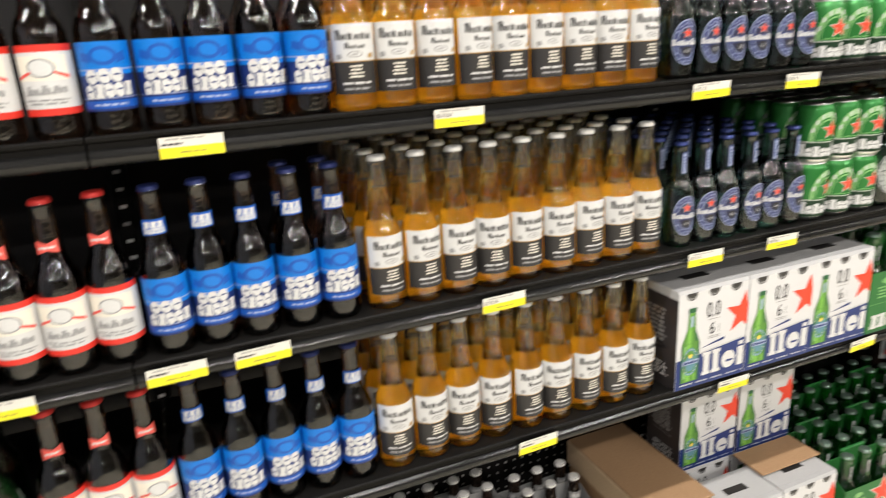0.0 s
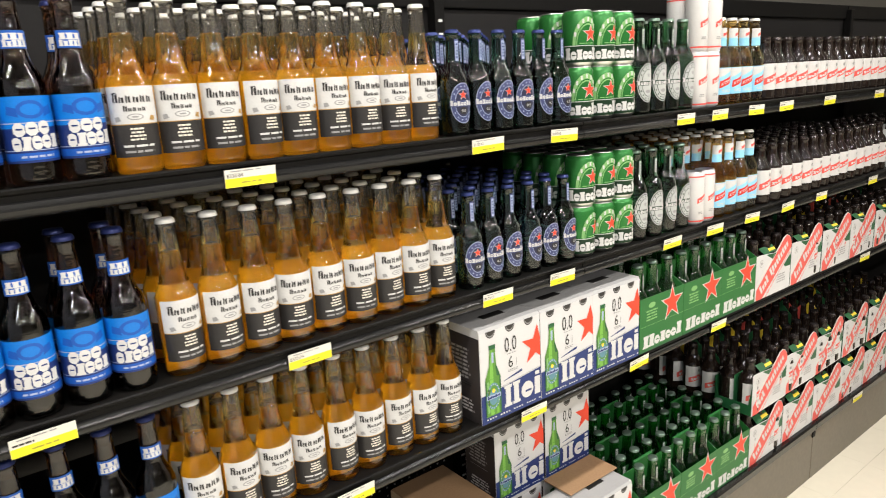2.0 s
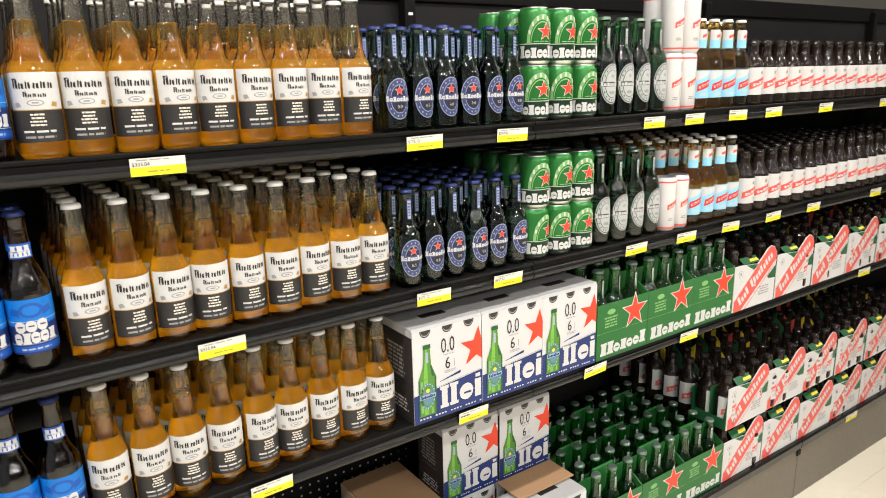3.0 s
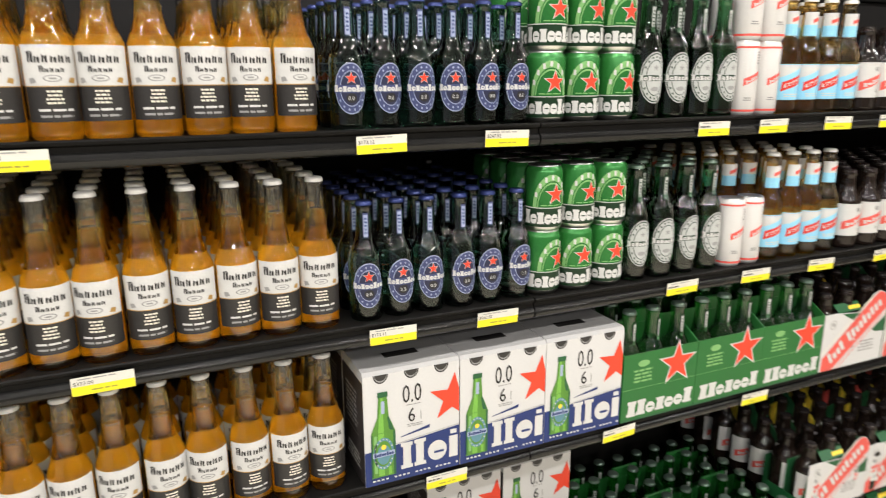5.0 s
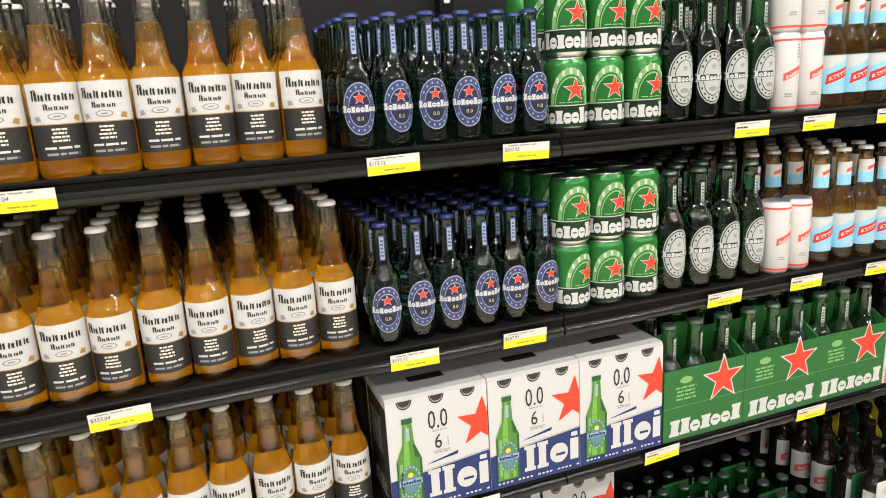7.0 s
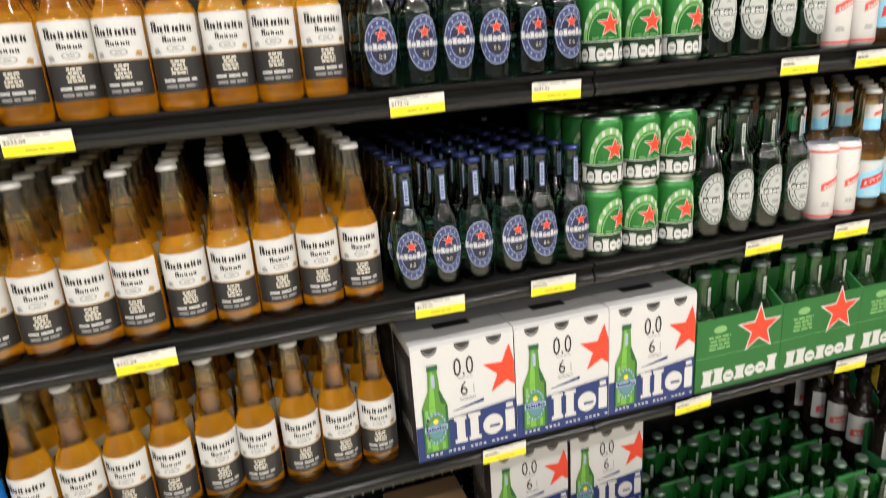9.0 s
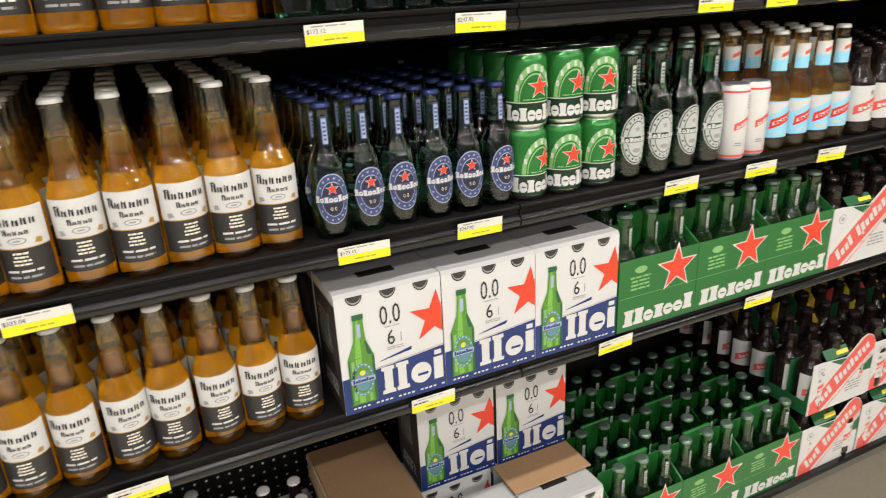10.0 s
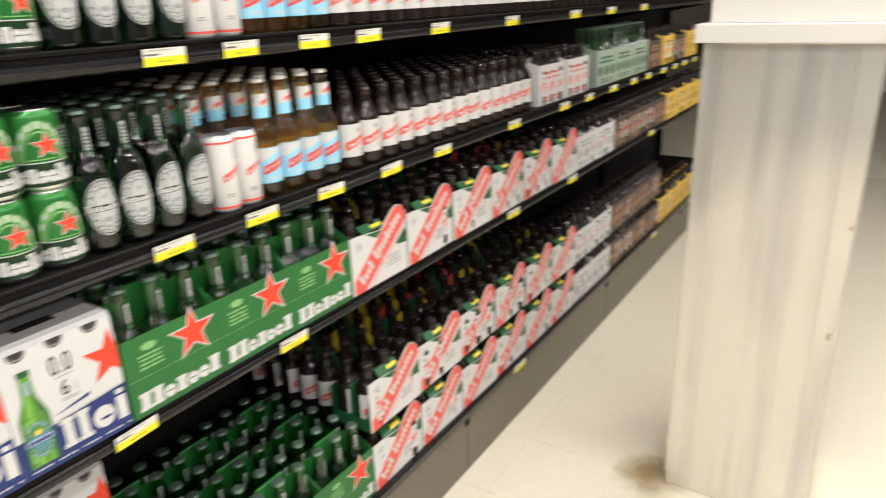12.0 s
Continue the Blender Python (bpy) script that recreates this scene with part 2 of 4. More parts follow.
def lathe(profile, seg=20):
    """A turned body from (radius, height) pairs in millimetres."""
    bm = bmesh.new()
    rings = []
    for r, z in profile:
        if r < 0.01:
            rings.append([bm.verts.new((0, 0, z / 1000))])
        else:
            rings.append([bm.verts.new((r / 1000 * math.sin(a), -r / 1000 * math.cos(a), z / 1000)) for a in (2 * math.pi * k / seg for k in range(seg))])
    for lo, hi in zip(rings, rings[1:]):
        for k in range(seg):
            n = (k + 1) % seg
            if len(lo) == 1:
                bm.faces.new((lo[0], hi[n], hi[k]))
            elif len(hi) == 1:
                bm.faces.new((lo[k], lo[n], hi[0]))
            else:
                bm.faces.new((lo[k], lo[n], hi[n], hi[k]))
    return bm


def add_box(bm, x0, x1, y0, y1, z0, z1, index=0):
    v = [bm.verts.new(p) for p in ((x0, y0, z0), (x1, y0, z0), (x1, y1, z0), (x0, y1, z0), (x0, y0, z1), (x1, y0, z1), (x1, y1, z1), (x0, y1, z1))]
    for f in ((3, 2, 1, 0), (4, 5, 6, 7), (0, 1, 5, 4), (1, 2, 6, 5), (2, 3, 7, 6), (3, 0, 4, 7)):
        bm.faces.new([v[k] for k in f]).material_index = index
    return v


def box(x0, x1, y0, y1, z0, z1, bevel=0.0, segments=2):
    bm = bmesh.new()
    add_box(bm, x0, x1, y0, y1, z0, z1)
    if bevel:
        bmesh.ops.bevel(bm, geom=bm.edges[:], offset=bevel, segments=segments, affect="EDGES", profile=0.6)
    return bm


def extrude_x(outline, x0, x1):
    """A long bar whose section is an outline of (y, z)."""
    bm = bmesh.new()
    a, b = ([bm.verts.new((x, y, z)) for y, z in outline] for x in (x0, x1))
    n = len(outline)
    for k in range(n):
        bm.faces.new((a[k], b[k], b[(k + 1) % n], a[(k + 1) % n]))
    bm.faces.new(a)
    bm.faces.new(b[::-1])
    bmesh.ops.recalc_face_normals(bm, faces=bm.faces[:])
    return bm


# ---- flat print, laid on a plane or wrapped round a bottle. Shapes are convex pieces in metres: (material, layer, points).
def rect(m, u0, u1, v0, v1, layer=1, slant=0.0):
    return [(m, layer, [(u0, v0), (u1, v0), (u1 + slant, v1), (u0 + slant, v1)])]


def quad(m, pts, layer=1):
    return [(m, layer, pts)]


def oval(m, u, v, a, b, layer=1, n=22, cut=None):
    pts = [(u + a * math.cos(2 * math.pi * k / n), v + b * math.sin(2 * math.pi * k / n)) for k in range(n)]
    return [(m, layer, pts)]


def star(m, u, v, r, layer=2, turn=0.0, limit=None):
    out, tip = [], [(u + r * (1 if k % 2 == 0 else 0.40) * math.sin(turn + math.pi * k / 5), v + r * (1 if k % 2 == 0 else 0.40) * math.cos(turn + math.pi * k / 5)) for k in range(10)]
    for k in range(0, 10, 2):
        out.append((m, layer, [tip[k], tip[k - 1], (u, v), tip[k + 1]]))
    if limit is not None:
        out = [(mm, la, p) for mm, la, pts in out if len(p := clip(pts, 0, limit, False)) > 2]
    return out


def wordmark(m, u0, u1, v0, v1, layer=3, rise=0.0, slant=0.0, kinds="IIOIlO", hole=None):
    """A brand's wordmark as plain marks (slab-footed bars and rings): no letters."""
    out, n = [], len(kinds)
    step = (u1 - u0) / n
    for k, kind in enumerate(kinds):
        a, w = u0 + k * step + 0.03 * step, step * 0.95
        lift, h = v0 + rise * k / n, (v1 - v0) * {"I": 1.0, "O": 0.70, "l": 0.84, "B": 1.0}[kind]
        if kind in "OB":
            e = min(w, h) * 0.30
            out += quad(m, [(a + e, lift), (a + w - e, lift), (a + w, lift + e), (a + w, lift + h - e), (a + w - e, lift + h), (a + e, lift + h), (a, lift + h - e), (a, lift + e)], layer)
            if hole:
                out += rect(hole, a + w * 0.26, a + w * 0.80, lift + h * 0.47, lift + h * 0.59, layer + 1)
        else:
            foot = h * 0.20
            out += rect(m, a + 0.13 * w, a + 0.87 * w, lift + foot * 0.9, lift + h - foot * 0.9, layer, slant)
            out += rect(m, a, a + w, lift, lift + foot, layer) + rect(m, a + slant, a + w * 0.95 + slant, lift + h - foot, lift + h, layer)
    return out


def heavy_marks(m, u0, u1, v0, v1, n, layer):
    """A heavy ornate wordmark as slanted solid blocks: plain marks, no letters."""
    out, step = [], (u1 - u0) / n
    for k in range(n):
        h = (v1 - v0) * (1.0, 0.62, 0.74, 0.60, 0.72, 0.64)[k % 6]
        u, w = u0 + k * step, step * (0.86, 0.74, 0.66, 0.78, 0.70, 0.74)[k % 6]
        out += quad(m, [(u, v0 + 0.16 * h), (u + 0.3 * w, v0), (u + 0.45 * w, v0 + 0.86 * h), (u + 0.12 * w, v0 + h)], layer)
        out += quad(m, [(u + 0.58 * w, v0 + 0.10 * h), (u + w, v0 + 0.02 * h), (u + w, v0 + 0.92 * h), (u + 0.55 * w, v0 + 0.76 * h)], layer)
    out += quad(m, [(u0 - 0.04 * step, v0 + 0.80 * (v1 - v0)), (u0 + 0.8 * step, v0 + 0.92 * (v1 - v0)), (u0 + 0.7 * step, v1), (u0, v0 + 0.94 * (v1 - v0))], layer)
    return out


def fine_print(m, u0, u1, v0, v1, rows, layer=3, seed=1):
    rng, out = random.Random(seed), []
    pitch = (v1 - v0) / rows
    for r in range(rows):
        v, cut = v0 + r * pitch, rng.uniform(0, 0.25) * (u1 - u0)
        u = u0 + cut / 2
        while u < u1 - cut / 2:
            w = rng.uniform(0.14, 0.34) * (u1 - u0)
            out += rect(m, u, min(u + w, u1 - cut / 2), v + pitch * 0.2, v + pitch * 0.72, layer)
            u += w + 0.05 * (u1 - u0)
    return out


def clip(points, axis, value, above):
    out = []
    for k, p in enumerate(points):
        q = points[(k + 1) % len(points)]
        pin, qin = ((p[axis] >= value) == above) or p[axis] == value, ((q[axis] >= value) == above) or q[axis] == value
        if pin:
            out.append(p)
        if pin != qin:
            f = (value - p[axis]) / (q[axis] - p[axis])
            out.append((p[0] + f * (q[0] - p[0]), p[1] + f * (q[1] - p[1])))
    return out


def flat_mesh(shapes, radius, lift):
    bm, mats = bmesh.new(), []
    for m, layer, pts in shapes:
        if m not in mats:
            mats.append(m)
        index, pieces = mats.index(m), [pts]
        if radius:
            width = radius * 0.25
            lo, hi = min(p[0] for p in pts), max(p[0] for p in pts)
            pieces, c = [], math.floor(lo / width)
            while c * width < hi:
                q = clip(clip(pts, 0, c * width, True), 0, (c + 1) * width, False)
                if len(q) > 2:
                    pieces.append(q)
                c += 1
        for q in pieces:
            clean = [p for k, p in enumerate(q) if abs(p[0] - q[k - 1][0]) + abs(p[1] - q[k - 1][1]) > 1e-7]
            if len(clean) < 3:
                continue
            if radius:
                r = radius + lift * layer
                vs = [bm.verts.new((r * math.sin(u / radius), -r * math.cos(u / radius), v)) for u, v in clean]
            else:
                vs = [bm.verts.new((u, -lift * layer, v)) for u, v in clean]
            f = bm.faces.new(vs)
            f.material_index, f.smooth = index, bool(radius)
            f.normal_update()
            out = Vector((f.calc_center_median().x, f.calc_center_median().y, 0)) if radius else Vector((0, -1, 0))
            if f.normal.dot(out) < 0:
                f.normal_flip()
    bmesh.ops.remove_doubles(bm, verts=bm.verts[:], dist=2e-6)
    return bm, mats


def printed(name, shapes, parent, radius=None, label="", lift=0.00022, base=True):
    """Flat print: the paper below (layer 1) as one part, the small shapes printed on it as its sub-part.
    radius: wrapped on an upright cylinder of that radius; else on the plane y = 0."""
    paper, ink = [s for s in shapes if s[1] == 1], [s for s in shapes if s[1] > 1]
    if not base or not paper:
        paper, ink = shapes, []
    bm, mats = flat_mesh(paper, radius, lift)
    ob = part(name, bm, mats, parent, label)
    if not base:
        tagged(ob, kind="stuff")
    if ink:
        bm, mats = flat_mesh(ink, radius, lift)
        tagged(part("print", bm, mats, ob), kind="stuff")
    return ob


TEXTS = {}


def lettering(text, size, material, parent, x, y, z, squash=1.0):
    """Raised print in the built-in font, facing -y."""
    if text not in TEXTS:
        curve = bpy.data.curves.new("lettering", "FONT")
        curve.body, curve.size, curve.resolution_u = text, 1.0, 2
        temp = new("lettering_source", curve)
        bpy.context.view_layer.update()
        TEXTS[text] = bpy.data.meshes.new_from_object(temp.evaluated_get(bpy.context.evaluated_depsgraph_get()))
        bpy.data.objects.remove(temp)
        bpy.data.curves.remove(curve)
    me = TEXTS[text].copy()
    me.materials.clear()
    me.materials.append(material)
    ob = new("lettering", me)
    ob.parent = parent
    ob.matrix_basis = pose(x, y, z, 90) @ Matrix.Diagonal((size * squash, size, size, 1))
    return ob


for words in ("0.0", "6", "$173.12", "$247.92", "$333.04"):
    keep = new("keep")
    lettering(words, 1, INK, keep, 0, 0, 0)
    for gone in (*keep.children, keep):
        bpy.data.objects.remove(gone)


# ---------------------------------------------------------------- bottles and cans
def cap_mesh(r, z0, z1):
    """Crown cap with a fluted skirt, in millimetres."""
    seg = 24
    bm = lathe([(r * 1.06, z0), (r * 1.0, z0 + (z1 - z0) * 0.55), (r * 0.88, z1 - 0.4), (r * 0.6, z1), (0, z1)], seg)
    for v in bm.verts:
        d = math.hypot(v.co.x, v.co.y)
        if d > r * 1.03 / 1000:
            k = round(math.atan2(v.co.x, v.co.y) / (2 * math.pi) * seg)
            if k % 2:
                v.co.x *= 0.93
                v.co.y *= 0.93
    return bm


CORONA_SHAPE = [(0, 2), (24, 0), (29, 1.5), (30.3, 6), (30.5, 12), (30.5, 112), (29.8, 119), (27.0, 127), (23.0, 136), (20.0, 145), (18.0, 155), (16.6, 167), (15.0, 182), (13.5, 202), (12.7, 218), (12.7, 220), (14, 221), (14, 224.5), (12.6, 226), (12.6, 231)]
LONGNECK = [(0, 2), (24, 0), (28.5, 1.5), (30.2, 6), (30.5, 12), (30.5, 116), (29.8, 124), (27, 134), (22, 144), (18, 153), (15.8, 165), (14.4, 185), (13.4, 205), (13.0, 217), (14, 218.5), (14, 223), (12.6, 225), (12.6, 230)]
EURO = [(0, 2), (24, 0), (28.5, 1.5), (29.8, 6), (30, 12), (30, 122), (29.2, 130), (26, 142), (20.5, 152), (16.5, 160), (14.8, 172), (13.8, 195), (13.2, 212), (14.2, 214), (14.2, 219), (12.6, 221), (12.6, 226)]
STUBBY = [(0, 2), (24, 0), (28.5, 1.5), (29.8, 6), (30, 11), (30, 100), (29, 108), (25.5, 117), (20, 125), (16, 132), (14.4, 141), (13.6, 152), (13.2, 158), (14.4, 160), (14.4, 165), (12.6, 167), (12.6, 172)]


def scaled(shape, r, h):
    return [(a * r, z * h) for a, z in shape]


CORONA_SHAPE = scaled(CORONA_SHAPE, 0.98, 1.0)


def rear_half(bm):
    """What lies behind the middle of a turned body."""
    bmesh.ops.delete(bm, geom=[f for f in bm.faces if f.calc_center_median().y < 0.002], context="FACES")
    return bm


def fill(shape, top, gap):
    """The drink inside a shape, up to a level."""
    low = [(max(0, r - gap), z + (gap if z < 5 else 0)) for r, z in shape if z <= top]
    (r0, z0), (r1, z1) = [p for p in shape if p[1] <= top][-1], [p for p in shape if p[1] > top][0]
    r = r0 + (r1 - r0) * (top - z0) / (z1 - z0) - gap
    return low + [(r, top), (0, top)]


def pale_bottle():
    t = thing("clear_beer_bottle", "clear long-neck beer bottle of golden lager, white and black label", "beer bottle", "clear bottles of lager")
    part("glass", lathe([(14.5, 184)] + [p for p in CORONA_SHAPE if p[1] > 185], 24), CLEAR, t, "clear glass neck", True)
    part("beer", lathe(fill(CORONA_SHAPE, 184, 0.15), 32), LAGER, t, "golden lager", True)
    # added gold half-shell: its colour imitates light scattered inside the beer
    part("beer_depth", rear_half(lathe([(0, 5), (24, 4.5), (27, 8), (27.4, 14), (27.4, 112), (26.4, 119), (24.5, 126)], 28)), LAGER_GLOW, t, "gold shell standing in for the glow inside the lager", True)
    part("cap", cap_mesh(13.2, 225, 232), CAP_SILVER, t, "silvery white crown cap", True)
    w = 0.0305 * 1.25
    s = rect(PAPER, -w, w, 0.067, 0.116) + rect(BLACK_LABEL, -w, w, 0.024, 0.067)
    s += heavy_marks(INK, -0.0265, 0.026, 0.0945, 0.1085, 6, 3) + heavy_marks(INK, -0.0135, 0.0155, 0.0835, 0.0915, 5, 3)
    s += oval(GREY_INK, 0, 0.0765, 0.0105, 0.0042, 2, 16) + oval(PAPER, 0, 0.0765, 0.0085, 0.003, 3, 16) + rect(GREY_INK, -0.004, 0.004, 0.0755, 0.0775, 4)
    for sx, ink in ((-1, GREY_INK), (1, GOLD)):
        s += quad(ink, [(sx * 0.018, 0.072), (sx * 0.026, 0.070), (sx * 0.0275, 0.0765), (sx * 0.021, 0.0775)], 3)
    s += fine_print(CREAM, -0.010, 0.010, 0.045, 0.0635, 4, 2, 3) + fine_print(PAPER, -0.024, 0.024, 0.036, 0.0415, 1, 2, 5) + fine_print(GREY_INK, -0.020, 0.020, 0.0285, 0.034, 1, 2, 8)
    s += rect(GOLD, -w, w, 0.0664, 0.0676, 2)
    printed("label", s, t, 0.0301, "white upper and black lower paper label")
    printed("label_back", rect(LABEL_BACK, -w, w, 0.0245, 0.1155), t, 0.0298, "plain white reverse of the label", 0.00005)
    return t


def blue_bottle():
    t = thing("long_neck_bottle", "dark brown long-neck beer bottle with bright blue label", "beer bottle", "blue-labelled bottles")
    part("glass", lathe(scaled(LONGNECK, 0.955, 1.0), 22), BROWN_GLASS, t, "", True)
    part("cap", cap_mesh(13.4, 224, 231), CAP_NAVY, t, "navy crown cap", True)
    w = 0.0305 * 1.5
    s = rect(BLUE_LABEL, -w, w, 0.072, 0.110) + rect(DEEP_BLUE, -w, w, 0.030, 0.072)
    s += oval(MID_BLUE, 0, 0.094, 0.016, 0.011, 2, 16) + oval(BLUE_LABEL, 0, 0.094, 0.011, 0.007, 3, 14)
    for sx in (-1, 1):
        s += quad(MID_BLUE, [(sx * 0.014, 0.085), (sx * 0.028, 0.089), (sx * 0.026, 0.099), (sx * 0.016, 0.096)], 2)
    s += quad(PALE_BLUE, [(-w, 0.0775), (w, 0.0775), (w, 0.0788), (-w, 0.0788)], 2)
    s += wordmark(PAPER, -0.0235, 0.0185, 0.0620, 0.0785, 3, 0.002, 0.001, "BBB", DEEP_BLUE) + wordmark(PAPER, -0.0275, 0.0290, 0.0445, 0.0610, 3, 0.003, 0.001, "BIBBI", DEEP_BLUE)
    s += rect(PALE_BLUE, -w, w, 0.0445, 0.0455, 2) + rect(MID_BLUE, -w, w, 0.033, 0.042, 2) + fine_print(PALE_BLUE, -0.02, 0.02, 0.035, 0.040, 1, 3, 4)
    printed("label", s, t, 0.0293, "bright blue label with white lettering blocks")
    s = rect(MID_BLUE, -0.017, 0.017, 0.166, 0.187) + wordmark(PAPER, -0.013, 0.013, 0.176, 0.184, 2, 0, 0, "III") + wordmark(PAPER, -0.014, 0.014, 0.168, 0.1755, 2, 0, 0, "IlIII")
    printed("neck_label", s, t, 0.0156, "small blue and white neck label")
    return t


def red_bottle():
    t = thing("long_neck_bottle", "dark brown long-neck beer bottle with white label edged in red", "beer bottle", "red and white labelled bottles")
    part("glass", lathe(scaled(LONGNECK, 0.955, 1.0), 22), BROWN_GLASS, t, "", True)
    part("cap", cap_mesh(13.4, 224, 231), CAP_RED, t, "red crown cap", True)
    w = 0.0305 * 1.5
    s = rect(RED, -w, w, 0.030, 0.110) + rect(PAPER, -w, w, 0.038, 0.102, 2) + rect(CREAM, -0.03, 0.03, 0.070, 0.098, 3)
    s += oval(GREY_INK, 0, 0.084, 0.015, 0.011, 4, 16) + oval(PAPER, 0, 0.084, 0.0125, 0.009, 5, 16) + quad(CORAL, [(-0.03, 0.071), (-0.012, 0.078), (-0.012, 0.081), (-0.03, 0.075)], 5) + quad(CORAL, [(0.03, 0.071), (0.012, 0.078), (0.012, 0.081), (0.03, 0.075)], 5)
    s += wordmark(GREY_INK, -0.024, 0.024, 0.0535, 0.0640, 4, 0.002, 0.003, "IOOIOlOO") + fine_print(GREY_INK, -0.025, 0.025, 0.042, 0.050, 2, 4, 6)
    printed("label", s, t, 0.0293, "white label with red edges")
    s = quad(CORAL, [(-0.0135, 0.162), (0, 0.166), (0, 0.175), (-0.0135, 0.180)]) + quad(CORAL, [(0.0135, 0.162), (0.0135, 0.180), (0, 0.175), (0, 0.166)]) + fine_print(PAPER, -0.010, 0.010, 0.1675, 0.1735, 1, 2, 3)
    printed("neck_label", s, t, 0.0157, "red bow-tie neck label")
    return t


def small_green_bottle():
    t = thing("small_beer_bottle", "small dark green beer bottle with blue oval label and blue cap", "beer bottle", "small bottles with blue oval labels")
    shape = scaled(LONGNECK, 0.882, 0.822)
    part("glass", lathe(shape, 22), DARK_GREEN, t, "", True)
    part("cap", cap_mesh(13.0, 184, 190.5), CAP_BLUE, t, "blue crown cap", True)
    c = 0.060
    s = oval(PALE_BLUE, 0, c, 0.0245, 0.0365, 1) + oval(VIOLET_BLUE, 0, c, 0.0232, 0.0350, 2) + oval(PALE_BLUE, 0, c, 0.0165, 0.0255, 3) + oval(mat("dark_violet_ink", (0.018, 0.022, 0.06), 0.35), 0, c, 0.0155, 0.0242, 4)
    s += rect(VIOLET_BLUE, -0.0255, 0.0255, c - 0.006, c + 0.005, 5) + wordmark(PAPER, -0.025, 0.025, c - 0.0045, c + 0.0050, 6, 0, 0, "IOlOOIOO", VIOLET_BLUE)
    s += star(PAPER, 0, c + 0.0145, 0.0098, 5) + star(STAR_RED, 0, c + 0.0145, 0.0084, 6)
    s += oval(INK, 0, c - 0.0135, 0.0078, 0.0068, 5, 14)
    for k in range(16):
        a = 2 * math.pi * (k + 0.5) / 16
        if abs(math.sin(a)) > 0.3:
            s += oval(PALE_BLUE, 0.0198 * math.cos(a), c + 0.0302 * math.sin(a), 0.0014, 0.0018, 5, 6)
    label = printed("label", s, t, 0.02715, "blue oval label with red star")
    lettering("0.0", 0.008, PAPER, label, -0.0056, -0.02715 - 0.0022, c - 0.0162)
    printed("neck_label", rect(VIOLET_BLUE, -0.0045, 0.0045, 0.132, 0.173) + rect(PALE_BLUE, -0.0032, 0.0032, 0.135, 0.170, 2) + fine_print(DEEP_BLUE, -0.002, 0.002, 0.139, 0.167, 5, 3, 7), t, 0.0138, "narrow upright neck strip")
    return t


def euro_bottle(name_label, glass, group, with_label=True):
    t = thing("green_beer_bottle", name_label, "beer bottle", group)
    part("glass", lathe(scaled(EURO, 0.97, 0.955), 22), glass, t, "", True)
    part("cap", cap_mesh(13.4, 209.6, 216.4), CAP_GREEN, t, "dark green crown cap", True)
    if with_label:
        c = 0.072
        s = oval(SILVER_INK, 0, c, 0.0275, 0.0440, 1) + oval(CAN_DARK, 0, c, 0.0258, 0.0420, 2) + oval(SILVER_INK, 0, c, 0.0240, 0.0400, 3) + oval(CAN_DARK, 0, c, 0.0175, 0.0310, 4) + oval(SILVER_INK, 0, c, 0.0162, 0.0295, 5)
        s += rect(CAN_DARK, -0.0295, 0.0295, c - 0.0065, c + 0.0055, 6) + rect(SILVER_INK, -0.0295, 0.0295, c + 0.0045, c + 0.0055, 7) + rect(SILVER_INK, -0.0295, 0.0295, c - 0.0065, c - 0.0055, 7) + wordmark(PAPER, -0.0275, 0.0275, c - 0.0046, c + 0.0046, 7, 0, 0, "IOlOOIOO", CAN_DARK)
        s += star(GREY_INK, 0.0, c + 0.017, 0.006, 7) + oval(GREY_INK, 0, c - 0.019, 0.008, 0.004, 6, 12)
        for k in range(18):
            a = 2 * math.pi * (k + 0.5) / 18
            if abs(math.sin(a)) > 0.25:
                s += oval(CAN_DARK, 0.0208 * math.cos(a), c + 0.0355 * math.sin(a), 0.0016, 0.0022, 5, 6)
        printed("label", s, t, 0.0294, "silver and black oval label")
    printed("neck_label", rect(CAN_DARK, -0.0055, 0.0055, 0.146, 0.194) + rect(SILVER_INK, -0.0032, 0.0032, 0.149, 0.191, 2) + fine_print(CAN_DARK, -0.002, 0.002, 0.153, 0.187, 6, 3, 7), t, 0.0147, "narrow upright silver neck strip")
    return t


